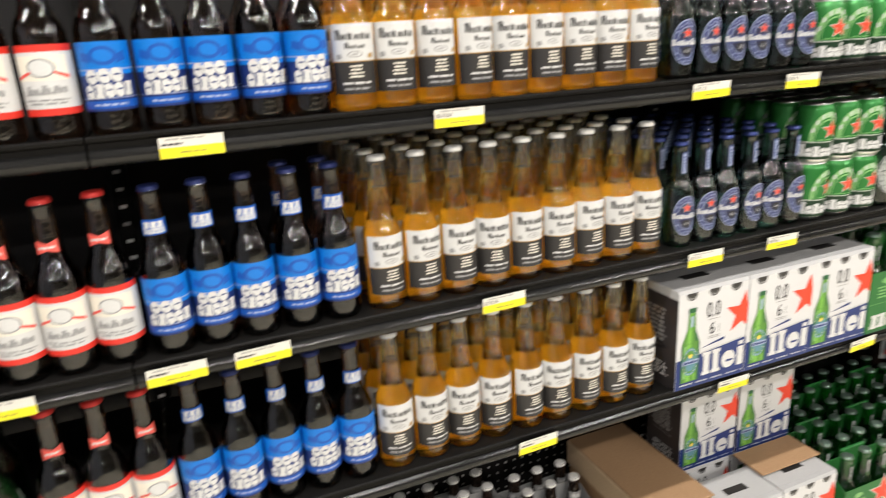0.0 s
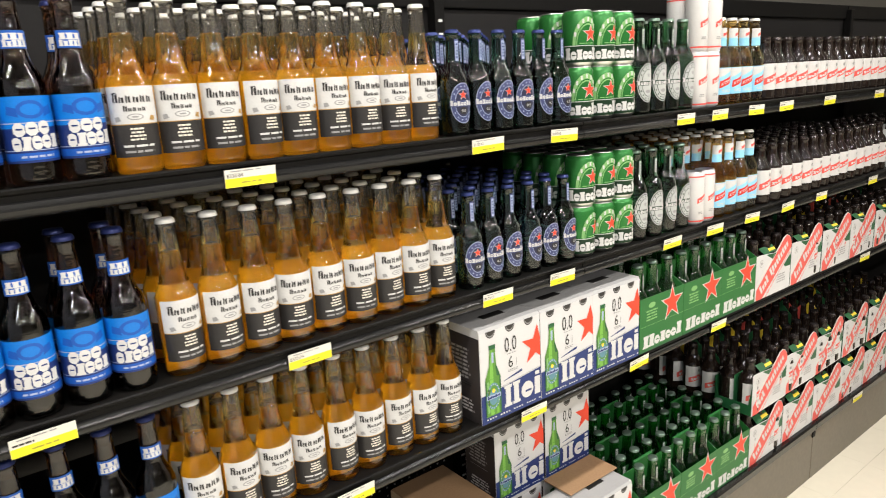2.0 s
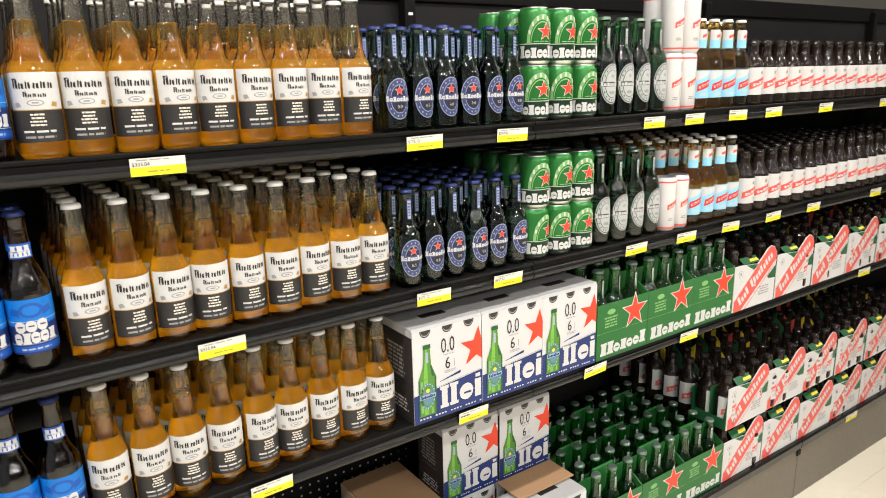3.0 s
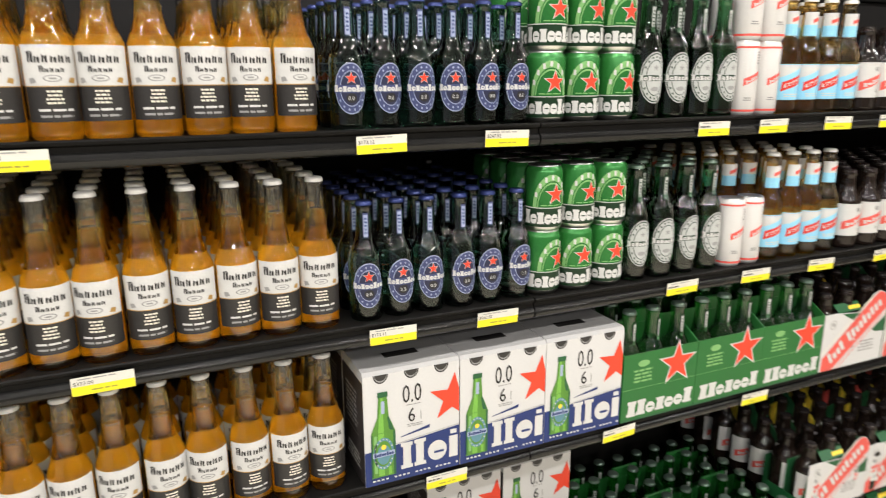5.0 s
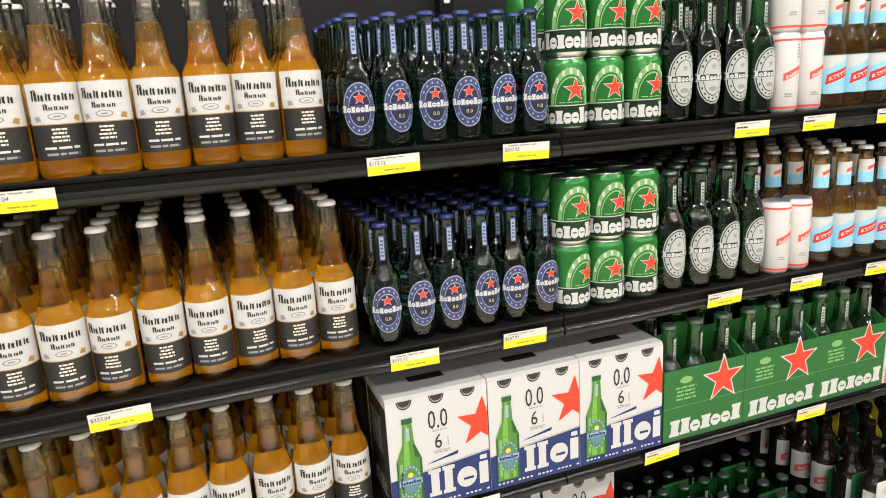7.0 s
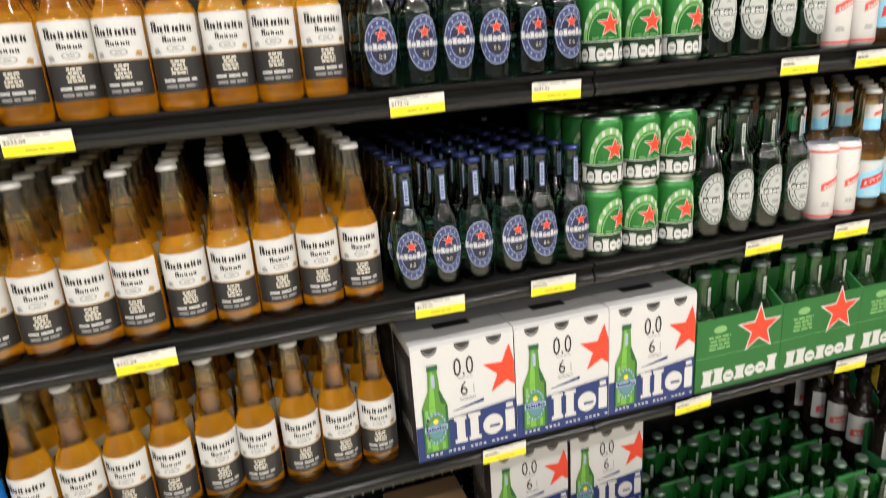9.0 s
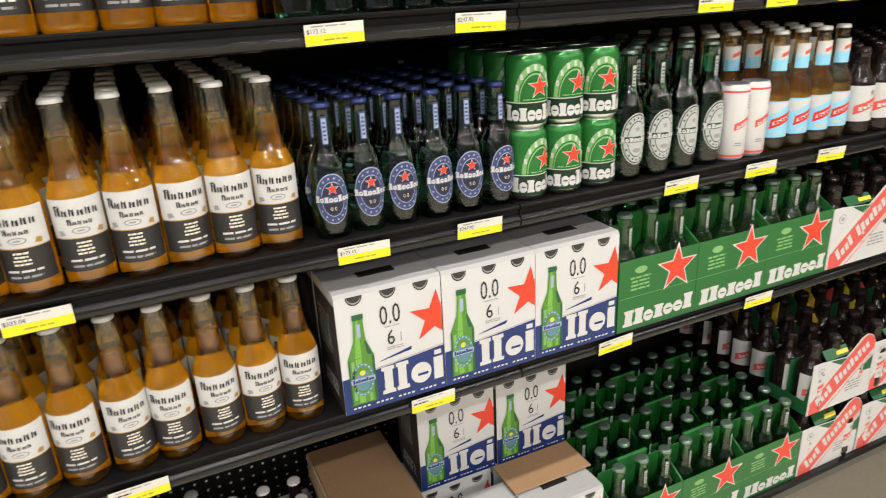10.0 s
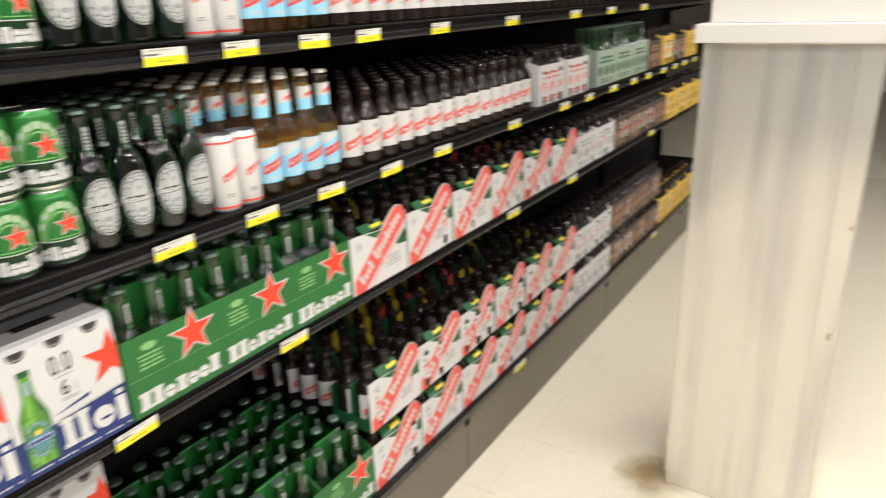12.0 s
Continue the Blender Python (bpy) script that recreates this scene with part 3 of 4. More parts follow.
def light_bottle():
    t = thing("amber_beer_bottle", "amber long-neck beer bottle with sky-blue label and red slanted band", "beer bottle", "sky-blue labelled bottles")
    part("glass", lathe(scaled(LONGNECK, 0.93, 0.955), 24), AMBER_GLASS, t, "", True)
    part("cap", cap_mesh(13.0, 214.5, 221.5), CAP_SILVER, t, "silver crown cap", True)
    w = 0.0299 * 1.5
    s = rect(SKY, -w, w, 0.028, 0.096) + quad(PAPER, [(-w, 0.066), (-0.020, 0.074), (0.026, 0.0945), (-w, 0.0945)], 2)
    s += quad(RED, [(-0.026, 0.044), (0.026, 0.063), (0.028, 0.081), (-0.024, 0.062)], 3) + quad(PAPER, [(-0.021, 0.051), (0.023, 0.067), (0.024, 0.074), (-0.020, 0.058)], 4) + wordmark(RED, -0.018, 0.020, 0.054, 0.059, 5, 0.014, 0, "IOlOlI")
    s += fine_print(PAPER, -0.02, 0.02, 0.033, 0.041, 2, 3, 3)
    printed("label", s, t, 0.0286, "sky-blue and white label with red slanted band")
    s = rect(SKY, -0.024, 0.024, 0.150, 0.171) + rect(PAPER, -0.024, 0.024, 0.171, 0.195) + quad(CORAL, [(-0.008, 0.174), (0.009, 0.180), (0.009, 0.187), (-0.008, 0.181)], 2)
    printed("neck_label", s, t, 0.0162, "white and sky-blue neck label")
    return t


def stubby_bottle(label_text="dark brown stubby beer bottle with white label and red slanted band", group="stubby bottles"):
    t = thing("stubby_beer_bottle", label_text, "beer bottle", group)
    part("glass", lathe(scaled(STUBBY, 1.07, 1.0), 18), NIGHT_GLASS, t, "", True)
    part("cap", cap_mesh(13.4, 166, 172.5), CAP_BLACK, t, "dark crown cap", True)
    w = 0.030 * 1.5
    s = rect(PAPER, -w, w, 0.029, 0.100) + quad(CORAL, [(-0.034, 0.042), (0.034, 0.068), (0.034, 0.086), (-0.034, 0.060)], 2) + wordmark(PAPER, -0.026, 0.026, 0.051, 0.0585, 3, 0.018, 0, "IOIlOI")
    s += oval(GREY_INK, 0.0, 0.0865, 0.005, 0.005, 2, 12) + fine_print(GREY_INK, 0.0, 0.026, 0.039, 0.046, 2, 2, 9)
    printed("label", s, t, 0.0323, "white label with red slanted band")
    return t


def silver_top_bottle():
    t = thing("beer_bottle", "black glass beer bottle with silver cap in a carrier", "beer bottle", "dark bottles at the bottom")
    part("glass", lathe(scaled(LONGNECK, 1, 0.9), 18), NIGHT_GLASS, t, "", True)
    part("cap", cap_mesh(13.4, 201, 208), CAP_SILVER, t, "silver crown cap", True)
    printed("neck_label", rect(GREY_INK, -0.018, 0.018, 0.150, 0.172) + rect(PAPER, -0.012, 0.012, 0.156, 0.166, 2), t, 0.0165, "pale grey neck label")
    return t


def green_can():
    t = thing("beer_can", "green aluminium beer can with red star and white lettering blocks", "beer can", "stacked green cans")
    part("body", lathe([(0, 4), (22, 1), (24, 0), (26, 0.5), (33, 9), (33, 104), (31.5, 108), (28, 113)], 26), CAN_GREEN, t, "", True)
    part("foot", lathe([(0, 3.8), (22.1, 0.8), (24.1, -0.1), (26.2, 0.3), (33.15, 8.8), (33.2, 10.5)], 26), ALU, t, "bare aluminium foot", True)
    part("lid", lathe([(28, 112.6), (28.4, 114.6), (27.2, 115), (26, 112), (0, 112)], 26), ALU, t, "bare aluminium lid and rim", True)
    bm = box(-0.007, 0.007, -0.011, 0.012, 0.1125, 0.1138, 0.0005, 1)
    part("pull_tab", bm, ALU, t, "bare aluminium pull tab")
    w = 0.033 * 1.62
    s = rect(CAN_DARK, -w, w, 0.004 + 0.006, 0.014) + rect(CAN_DARK, -w, w, 0.014, 0.042, 1) + rect(PAPER, -w, w, 0.0425, 0.0440, 2)
    s += wordmark(PAPER, -0.050, 0.050, 0.0155, 0.0395, 3, 0, 0, "IOlOOIOO", CAN_DARK)
    for r, m, la in ((0.0335, LIGHT_GREEN, 2), (0.0270, CAN_GREEN, 3), (0.0255, LIGHT_GREEN, 4), (0.0238, CAN_GREEN, 5)):
        for k in range(11):
            a0, a1 = math.pi * k / 11, math.pi * (k + 1) / 11
            s += quad(m, [(0, 0.0445), (r * math.cos(a0), 0.0445 + 1.68 * r * math.sin(a0)), (r * math.cos(a1), 0.0445 + 1.68 * r * math.sin(a1))], la)
    for k in range(7):
        a = math.pi * (0.14 + 0.12 * k)
        r = 0.0302
        s += quad(PAPER, [(r * math.cos(a) + p, 0.0445 + 1.68 * r * math.sin(a) + q) for p, q in ((-0.0021, -0.0042), (0.0021, -0.0042), (0.0021, 0.0042), (-0.0021, 0.0042))], 6)
    s += star(PAPER, 0.007, 0.0665, 0.0200, 6) + star(STAR_RED, 0.007, 0.0665, 0.0172, 7) + fine_print(LIGHT_GREEN, -0.02, 0.02, 0.0465, 0.0495, 1, 6, 3)
    s = [(m, la, p) for m, la, pts in s if len(p := clip(pts, 1, 0.103, False)) > 2]
    printed("printed_skin", s, t, 0.0331, "green enamel print with red star", base=False)
    return t


def slim_can():
    t = thing("slim_can", "tall slim white can with red rims and red slanted band", "beer can", "slim white cans")
    part("body", lathe([(0, 4), (18, 1), (20, 0), (22, 0.5), (26.8, 8), (26.8, 128), (25.8, 132.5), (24, 136.5)], 24), CAN_WHITE, t, "", True)
    part("lid", lathe([(24, 136.1), (24.4, 138.1), (23.3, 138.5), (22.1, 135.5), (0, 135.5)], 24), ALU, t, "bare aluminium lid and rim", True)
    w = 0.0268 * 2.9
    s = rect(CORAL, -w, w, 0.0085, 0.0125) + rect(CORAL, -w, w, 0.1245, 0.1280)
    s += quad(CORAL, [(-0.018, 0.056), (0.016, 0.071), (0.016, 0.084), (-0.018, 0.069)], 2) + wordmark(PAPER, -0.014, 0.013, 0.0605, 0.066, 3, 0.012, 0, "IOIIlO")
    s += fine_print(GREY_INK, 0.006, 0.014, 0.095, 0.120, 5, 2, 3) + fine_print(GREY_INK, -0.016, 0.0, 0.028, 0.036, 2, 2, 4)
    printed("printed_skin", s, t, 0.0269, "white print with red slanted band", base=False)
    return t


PALE, BLUE, REDB, SMALL = pale_bottle(), blue_bottle(), red_bottle(), small_green_bottle()
OVAL = euro_bottle("green glass beer bottle with silver and black oval label", GREEN_GLASS, "bottles with silver oval labels")
PLAIN = euro_bottle("green glass beer bottle standing in a green carrier", CARRIER_GLASS, "green bottles in carriers", False)
LIGHT, STUB, TOPS = light_bottle(), stubby_bottle(), silver_top_bottle()
CAN, SLIM = green_can(), slim_can()
MASTERS = (PALE, BLUE, REDB, SMALL, OVAL, PLAIN, LIGHT, STUB, TOPS, CAN, SLIM)
rng = random.Random(7)


def stand(master, x, y, z, turn=9.0):
    """A copy of a bottle or can on a surface, turned and shifted a little by chance."""
    return copy_thing(master, pose(x + rng.uniform(-1, 1) * 0.0012, y + rng.uniform(-1, 1) * 0.002, z + 0.0005, 0, 0, rng.uniform(-turn, turn)))


REST = {}


def rest(master, x, y, z, turn=9.0):
    """A bottle far back on a shelf: joined with its like into one object later."""
    REST.setdefault(master, []).append(pose(x + rng.uniform(-1, 1) * 0.0012, y + rng.uniform(-1, 1) * 0.002, z + 0.0005, 0, 0, rng.uniform(-turn, turn)))


def block(master, xs, y, z, rows, pitch, turn=9.0, levels=1, tall=0.0, things=2):
    for r in range(rows):
        for x in xs:
            for k in range(levels):
                (stand if r < things else rest)(master, x, y + r * pitch, z + k * tall, turn)


def join_rest():
    for master, poses in REST.items():
        verts, faces, slots, mats = [], [], [], []
        for ob in master.children_recursive:
            me, m0 = ob.data, ob.matrix_basis if ob.parent == master else ob.parent.matrix_basis @ ob.matrix_basis
            co = np.empty(len(me.vertices) * 3)
            me.vertices.foreach_get("co", co)
            co = np.c_[co.reshape(-1, 3), np.ones(len(me.vertices))]
            own = [tuple(p.vertices) for p in me.polygons]
            index = []
            for m in me.materials:
                if m not in mats:
                    mats.append(m)
            index = [mats.index(me.materials[p.material_index]) for p in me.polygons]
            for m in poses:
                base = sum(len(v) for v in verts)
                verts.append((co @ np.array(m @ m0).T)[:, :3])
                faces += [tuple(base + i for i in f) for f in own]
                slots += index
        me = bpy.data.meshes.new(master.name + "_rows")
        me.from_pydata(np.concatenate(verts).tolist(), [], faces)
        me.polygons.foreach_set("material_index", slots)
        for m in mats:
            me.materials.append(m)
        me.shade_smooth()
        tagged(new(master.name.split(".")[0] + "_rows", me), "rows of " + master["label"].split(" with ")[0].split(", ")[0] + "s behind the front ones", "bottle rows", kind="stuff")


def span(x0, step, n):
    return [x0 + k * step for k in range(n)]


# ---------------------------------------------------------------- the place
TOP, MID, LOW, DECK = 1.336, 1.037, 0.757, 0.200
BACK, BAY, FLOOR = 0.50, 1.22, -0.03


def room():
    tagged(link("floor", box(-5, 12, -8.6, 1.5, FLOOR - 0.10, FLOOR - 0.0015), None, False, [GROUT]), "cream vinyl tile floor with a soft shine", "floor", kind="structure")
    tagged(link("ceiling", box(-5, 12, -8.6, 1.5, CEILING, CEILING + 0.1), None, False, [CEIL]), "plain grey ceiling", "ceiling", kind="structure")
    # west and south walls are unseen, toned for reflections in column and glass
    for name, dims in (("wall_north", (-5, 12, 1.5, 1.6, -0.14, CEILING)), ("wall_south", (-5, 12, -8.7, -8.6, -0.14, CEILING)), ("wall_west", (-2.6, -2.5, -8.7, 1.6, -0.14, CEILING)), ("wall_east", (12, 12.1, -8.7, 1.6, -0.14, CEILING))):
        tagged(link(name, box(*dims), None, False, [LIGHT_WALL if name == "wall_east" else UNSEEN_BLUE_WALL if name == "wall_west" else WALL]), "plain cream wall" if name == "wall_east" else "plain dark beige-grey wall", "wall", kind="structure")
    for x, y in LAMP_SPOTS:
        t = thing("ceiling_light", "white enamelled fluorescent ceiling light fitting", "ceiling light", "ceiling light fittings")
        t.matrix_world = pose(x, y, CEILING)
        part("housing", box(-0.62, 0.62, -0.11, 0.11, -0.062, 0.0, 0.006), LAMP_HOUSE, t)
        for sx in (-0.60, 0.60):
            part("end_plate", box(sx - 0.012, sx + 0.012, -0.10, 0.10, -0.075, -0.062, 0.003), LAMP_HOUSE, t)


room()

# slotted uprights and back panels of the shelving
def shelving_back():
    for b in range(-2, 5):
        x0 = b * BAY
        t = thing("back_panel", "charcoal perforated metal back panel of the shelving", "back panel", "shelving back panels")
        part("panel", box(x0 + 0.003, x0 + BAY - 0.003, BACK, BACK + 0.02, FLOOR, 1.62), BACK_BLACK, t)
        part("top_rail", box(x0 + 0.003, x0 + BAY - 0.003, BACK - 0.012, BACK + 0.03, 1.62, 1.68, 0.004), SHELF_BLACK, t)
        bm = bmesh.new()
        if b in (0, -1):
            for k in range(46):
                for r in range(18):
                    px, pz = x0 + 0.03 + k * 0.0254, 0.22 + r * 0.0254
                    add_box(bm, px, px + 0.005, BACK - 0.0008, BACK, pz, pz + 0.005)
            tagged(part("peg_hole", bm, LIT_HOLE, t), kind="stuff")
        else:
            bm.free()
    for b in range(-1, 6):
        x = b * BAY
        t = thing("upright", "black slotted metal shelving upright", "upright", "shelving uprights")
        part("post", box(x - 0.016, x + 0.016, BACK - 0.035, BACK - 0.002, FLOOR, 1.66, 0.003), SHELF_BLACK, t)
        if b in (0, 1):
            me = None
            for k in range(40):
                for sx in (0.0,):
                    z = 0.30 + k * 0.033
                    if me is None:
                        ob = part("slot", box(-0.006, 0.006, -0.0008, 0.0008, -0.0032, 0.0032), LIT_HOLE, t, "white plate painted for light in an upright's slot")
                        me = ob.data
                    else:
                        ob = new("slot", me)
                        ob.parent = t
                    ob.location = (x + sx, BACK - 0.0356, z)


shelving_back()


def shelf(b, z, front=0.0):
    """One shelf of one bay: a pressed plate, a price rail and a rounded bumper along its front."""
    x0, x1 = b * BAY + 0.0015, (b + 1) * BAY - 0.0015
    t = thing("shelf", "black enamelled metal shelf with a glossy rounded front rail", "shelf", "shelves of the shelving")
    part("plate", box(x0, x1, front + 0.012, BACK - 0.04, z - 0.022, z, 0.002, 1), SHELF_BLACK, t)
    part("price_rail", extrude_x([(front + 0.012, z + 0.003), (front + 0.002, z + 0.003), (front, z + 0.001), (front + 0.001, z - 0.003), (front + 0.006, z - 0.006), (front + 0.006, z - 0.013), (front + 0.012, z - 0.013)], x0, x1), SHELF_BLACK, t, "flat black price rail")
    arc = [(front + 0.012 - 0.013 * math.sin(a), z - 0.0235 + 0.0115 * math.cos(a)) for a in (math.pi * k / 12 for k in range(13))]
    ob = part("bumper", extrude_x(arc + [(front + 0.03, z - 0.035), (front + 0.03, z - 0.0225)], x0, x1), RAIL_BLACK, t, "glossy rounded black bumper")
    for sx in (x0 + 0.02, x1 - 0.02):
        pts = [(BACK - 0.036, z - 0.022), (BACK - 0.036, z - 0.10), (front + 0.10, z - 0.035), (front + 0.10, z - 0.022)]
        part("bracket", extrude_x(pts, sx - 0.002, sx + 0.002), SHELF_BLACK, t)
    return t


for bay in range(-1, 5):
    for level in (TOP, MID, LOW):
        shelf(bay, level)


def base(b):
    x0, x1 = b * BAY + 0.0015, (b + 1) * BAY - 0.0015
    t = thing("base_shelf", "black base shelf above a taupe metal kickplate", "shelf", "base shelves")
    part("plate", box(x0, x1, 0.0, BACK - 0.04, DECK - 0.03, DECK, 0.002, 1), SHELF_BLACK, t)
    part("front_rail", extrude_x([(0.0, DECK + 0.003), (-0.012, DECK + 0.002), (-0.016, DECK - 0.006), (-0.013, DECK - 0.030), (-0.006, DECK - 0.036), (0.0, DECK - 0.036)], x0, x1), RAIL_BLACK, t, "black rubber-like front rail")
    part("kickplate", box(x0, x1, -0.004, 0.012, FLOOR, DECK - 0.034, 0.0015, 1), KICK, t, "taupe enamelled kickplate")
    part("joint_clip", box(x1 - 0.012, x1 + 0.010, -0.010, -0.0042, DECK - 0.060, DECK - 0.037, 0.002, 1), SHELF_BLACK, t, "small dark joint clip")
    return t


for bay in range(-1, 5):
    base(bay)


def column():
    x, y0, y1 = 2.690, -0.928, -0.553
    t = thing("column", "cream clad square column with white trim band", "column", kind="structure")
    part("cladding", box(x, x + 0.36, y0, y1, FLOOR, 1.262, 0.004), COLUMN, t, "cream laminate cladding")
    part("trim_band", box(x - 0.022, x + 0.382, y0 - 0.022, y1 + 0.022, 1.262, 1.306, 0.004), TRIM, t, "white trim band")
    part("shaft", box(x + 0.006, x + 0.354, y0 + 0.006, y1 - 0.006, 1.306, CEILING, 0.004), TRIM, t, "white painted shaft")
    for yy, sy in ((y1, 1), (y0, -1)):
        g = box(x - 0.0025, x - 0.0005, min(yy, yy - sy * 0.05), max(yy, yy - sy * 0.05), 0.02, 1.26, 0.0008, 1)
        add_box(g, x - 0.0025, x + 0.05, min(yy + sy * 0.0005, yy + sy * 0.0025), max(yy + sy * 0.0005, yy + sy * 0.0025), 0.02, 1.26)
        part("corner_guard", g, COLUMN, t, "scuffed corner guard")
    for dy, z, long in ((0.004, 0.84, 0.012), (0.012, 0.55, 0.020), (0.003, 0.42, 0.008), (0.016, 0.30, 0.014)):
        part("scuff", box(x - 0.0034, x - 0.0026, y0 + dy, y0 + dy + 0.006, z, z + long, 0.0003, 1), STAIN, t, "small brown scuff on the corner")
    return t


column()


# ---------------------------------------------------------------- price tags
def price_tag(words):
    t = thing("price_tag", "white and yellow paper price tag clipped on the shelf rail", "price tag", "price tags")
    bm = bmesh.new()
    add_box(bm, -0.0385, 0.0385, -0.0006, 0.0, -0.013, 0.013)
    part("paper", bm, TAG_WHITE, t)
    s = rect(TAG_YELLOW, -0.0383, 0.0383, -0.0128, 0.0002) + fine_print(GREY_INK, -0.034, 0.020, 0.0088, 0.0118, 1, 2, 5) + fine_print(mat("olive_ink", (0.35, 0.32, 0.05), 0.5), -0.02, 0.022, -0.0085, -0.0045, 1, 2, 2)
    pr = printed("yellow_strip", s, t, None, "bright yellow lower half", 0.0002)
    pr.location.y = -0.0006
    if words:
        lettering(words, 0.0075, INK, t, -0.036, -0.0011, 0.0018)
    else:
        lines = printed("print", fine_print(INK, -0.036, -0.010, 0.0018, 0.0068, 1, 2, 3), t, None, "", 0.0002, False)
        lines.location.y = -0.0006
    return t


TAGS = {words: price_tag(words) for words in ("", "$173.12", "$247.92", "$333.04")}


def put_tag(right, z, words="", front=0.0):
    copy_thing(TAGS[words], pose(right - 0.039, front - 0.0035, z - 0.0185, rng.uniform(-2, 2) + 4, rng.uniform(-1.5, 1.5), rng.uniform(-2, 2)))


for right, words in ((-0.33, ""), (0.157, ""), (0.522, "$333.04"), (0.986, "$173.12"), (1.195, "$247.92"), (1.629, ""), (1.781, ""), (1.963, ""), (2.130, ""), (2.407, ""), (2.785, ""), (3.25, ""), (3.6, ""), (4.0, "")):
    put_tag(right, TOP, words)
for right, words in ((-0.115, ""), (0.091, ""), (0.205, ""), (0.585, "$333.04"), (0.997, "$173.12"), (1.184, "$247.92"), (1.586, ""), (1.779, ""), (1.971, ""), (2.179, ""), (2.40, ""), (2.80, ""), (3.178, ""), (3.407, ""), (3.668, ""), (3.922, ""), (4.126, ""), (4.366, ""), (4.566, ""), (4.75, ""), (4.95, "")):
    put_tag(right, MID, words)
for right, words in ((0.10, ""), (0.644, ""), (1.089, ""), (1.457, ""), (1.818, ""), (2.793, ""), (3.267, ""), (4.236, "")):
    put_tag(right, LOW, words)
for right in (2.816, 4.36, 5.1):
    put_tag(right, DECK, "", -0.013)
for t in TAGS.values():
    t.matrix_world = pose(-0.50 - 0.1 * list(TAGS.values()).index(t), -0.0035, TOP - 0.0185)

# ---------------------------------------------------------------- cartons and carriers
def zero_box():
    """Closed six-pack carton: chamfered top with round cut-outs that show the caps."""
    t = thing("beer_carton", "white six-pack beer carton with red star and blue base", "beer carton", "white six-pack cartons")
    w, d, h, c = 0.169, 0.115, 0.202, 0.004
    bm = extrude_x([(0, 0), (0, h - c * 1.6), (c, h), (d - c, h), (d, h - c * 1.6), (d, 0)], 0, w)
    bm.normal_update()
    # upward faces get a darker grey: the shelf's shade painted on the lid
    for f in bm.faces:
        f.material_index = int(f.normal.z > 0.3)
    part("carton", bm, [WHITE_BOARD, GREY_BOARD_LID_SHADE], t)
    s = rect(DEEP_BLUE, 0, w, 0.0, 0.017, 1) + quad(DEEP_BLUE, [(0, 0.017), (w, 0.017), (w, 0.078), (0.055, 0.066), (0, 0.062)], 1)
    s += quad(DEEP_BLUE, [(0.062, 0.078), (0.114, 0.085), (0.115, 0.091), (0.062, 0.079)], 2) + quad(GREY_INK, [(0.055, 0.0675), (w, 0.0795), (w, 0.0805), (0.055, 0.0685)], 2)
    for k in range(22):
        if k % 5:
            s += rect(PAPER, 0.005 + k * 0.0075, 0.0095 + k * 0.0075, 0.0065, 0.0095, 2)
    s += rect(PAPER, 0.066, 0.080, 0.020, 0.066, 3) + rect(PAPER, 0.089, 0.103, 0.020, 0.067, 3) + rect(PAPER, 0.062, 0.083, 0.019, 0.026, 4) + rect(PAPER, 0.086, 0.107, 0.019, 0.026, 4) + rect(PAPER, 0.062, 0.083, 0.060, 0.067, 4) + rect(PAPER, 0.086, 0.107, 0.061, 0.068, 4)
    s += oval(PAPER, 0.128, 0.039, 0.0175, 0.0185, 3, 18) + rect(DEEP_BLUE, 0.122, 0.140, 0.034, 0.0385, 4) + rect(PAPER, 0.150, 0.166, 0.020, 0.060, 3) + rect(PAPER, 0.152, 0.164, 0.064, 0.072, 3)
    # printed bottle
    s += rect(PRINT_GREEN, 0.011, 0.053, 0.014, 0.094, 5) + quad(PRINT_GREEN, [(0.011, 0.094), (0.053, 0.094), (0.0420, 0.122), (0.0225, 0.122)], 5) + quad(PRINT_GREEN, [(0.0225, 0.122), (0.0420, 0.122), (0.0395, 0.160), (0.0250, 0.160)], 5)
    s += rect(FOREST, 0.0235, 0.0410, 0.157, 0.166, 6) + rect(LIGHT_GREEN, 0.016, 0.021, 0.022, 0.090, 6) + quad(LIGHT_GREEN, [(0.027, 0.122), (0.0295, 0.122), (0.0295, 0.150), (0.0285, 0.150)], 6) + rect(FOREST, 0.049, 0.053, 0.014, 0.094, 6) + quad(FOREST, [(0.0425, 0.098), (0.051, 0.095), (0.042, 0.121), (0.039, 0.121)], 6)
    s += oval(PRINT_BLUE, 0.032, 0.056, 0.0180, 0.029, 6, 18) + oval(PRINT_GREEN, 0.032, 0.056, 0.0140, 0.0235, 7, 16) + oval(PRINT_BLUE, 0.032, 0.054, 0.012, 0.018, 8, 16) + rect(PALE_BLUE, 0.013, 0.051, 0.051, 0.060, 9) + oval(YELLOW_INK, 0.032, 0.068, 0.0045, 0.0045, 9, 10)
    s += rect(PALE_BLUE, 0.0295, 0.0350, 0.128, 0.150, 7)
    s += rect(BRIGHT_GREEN, 0.023, 0.033, 0.016, 0.093, 5.5) + quad(BRIGHT_GREEN, [(0.023, 0.094), (0.033, 0.094), (0.0325, 0.156), (0.0285, 0.156)], 5.5) + rect(FOREST, 0.011, 0.0135, 0.016, 0.092, 6) + rect(BRIGHT_GREEN, 0.040, 0.0455, 0.016, 0.030, 6)
    for k in range(7):
        a = math.pi * (0.15 + 0.7 * k / 6)
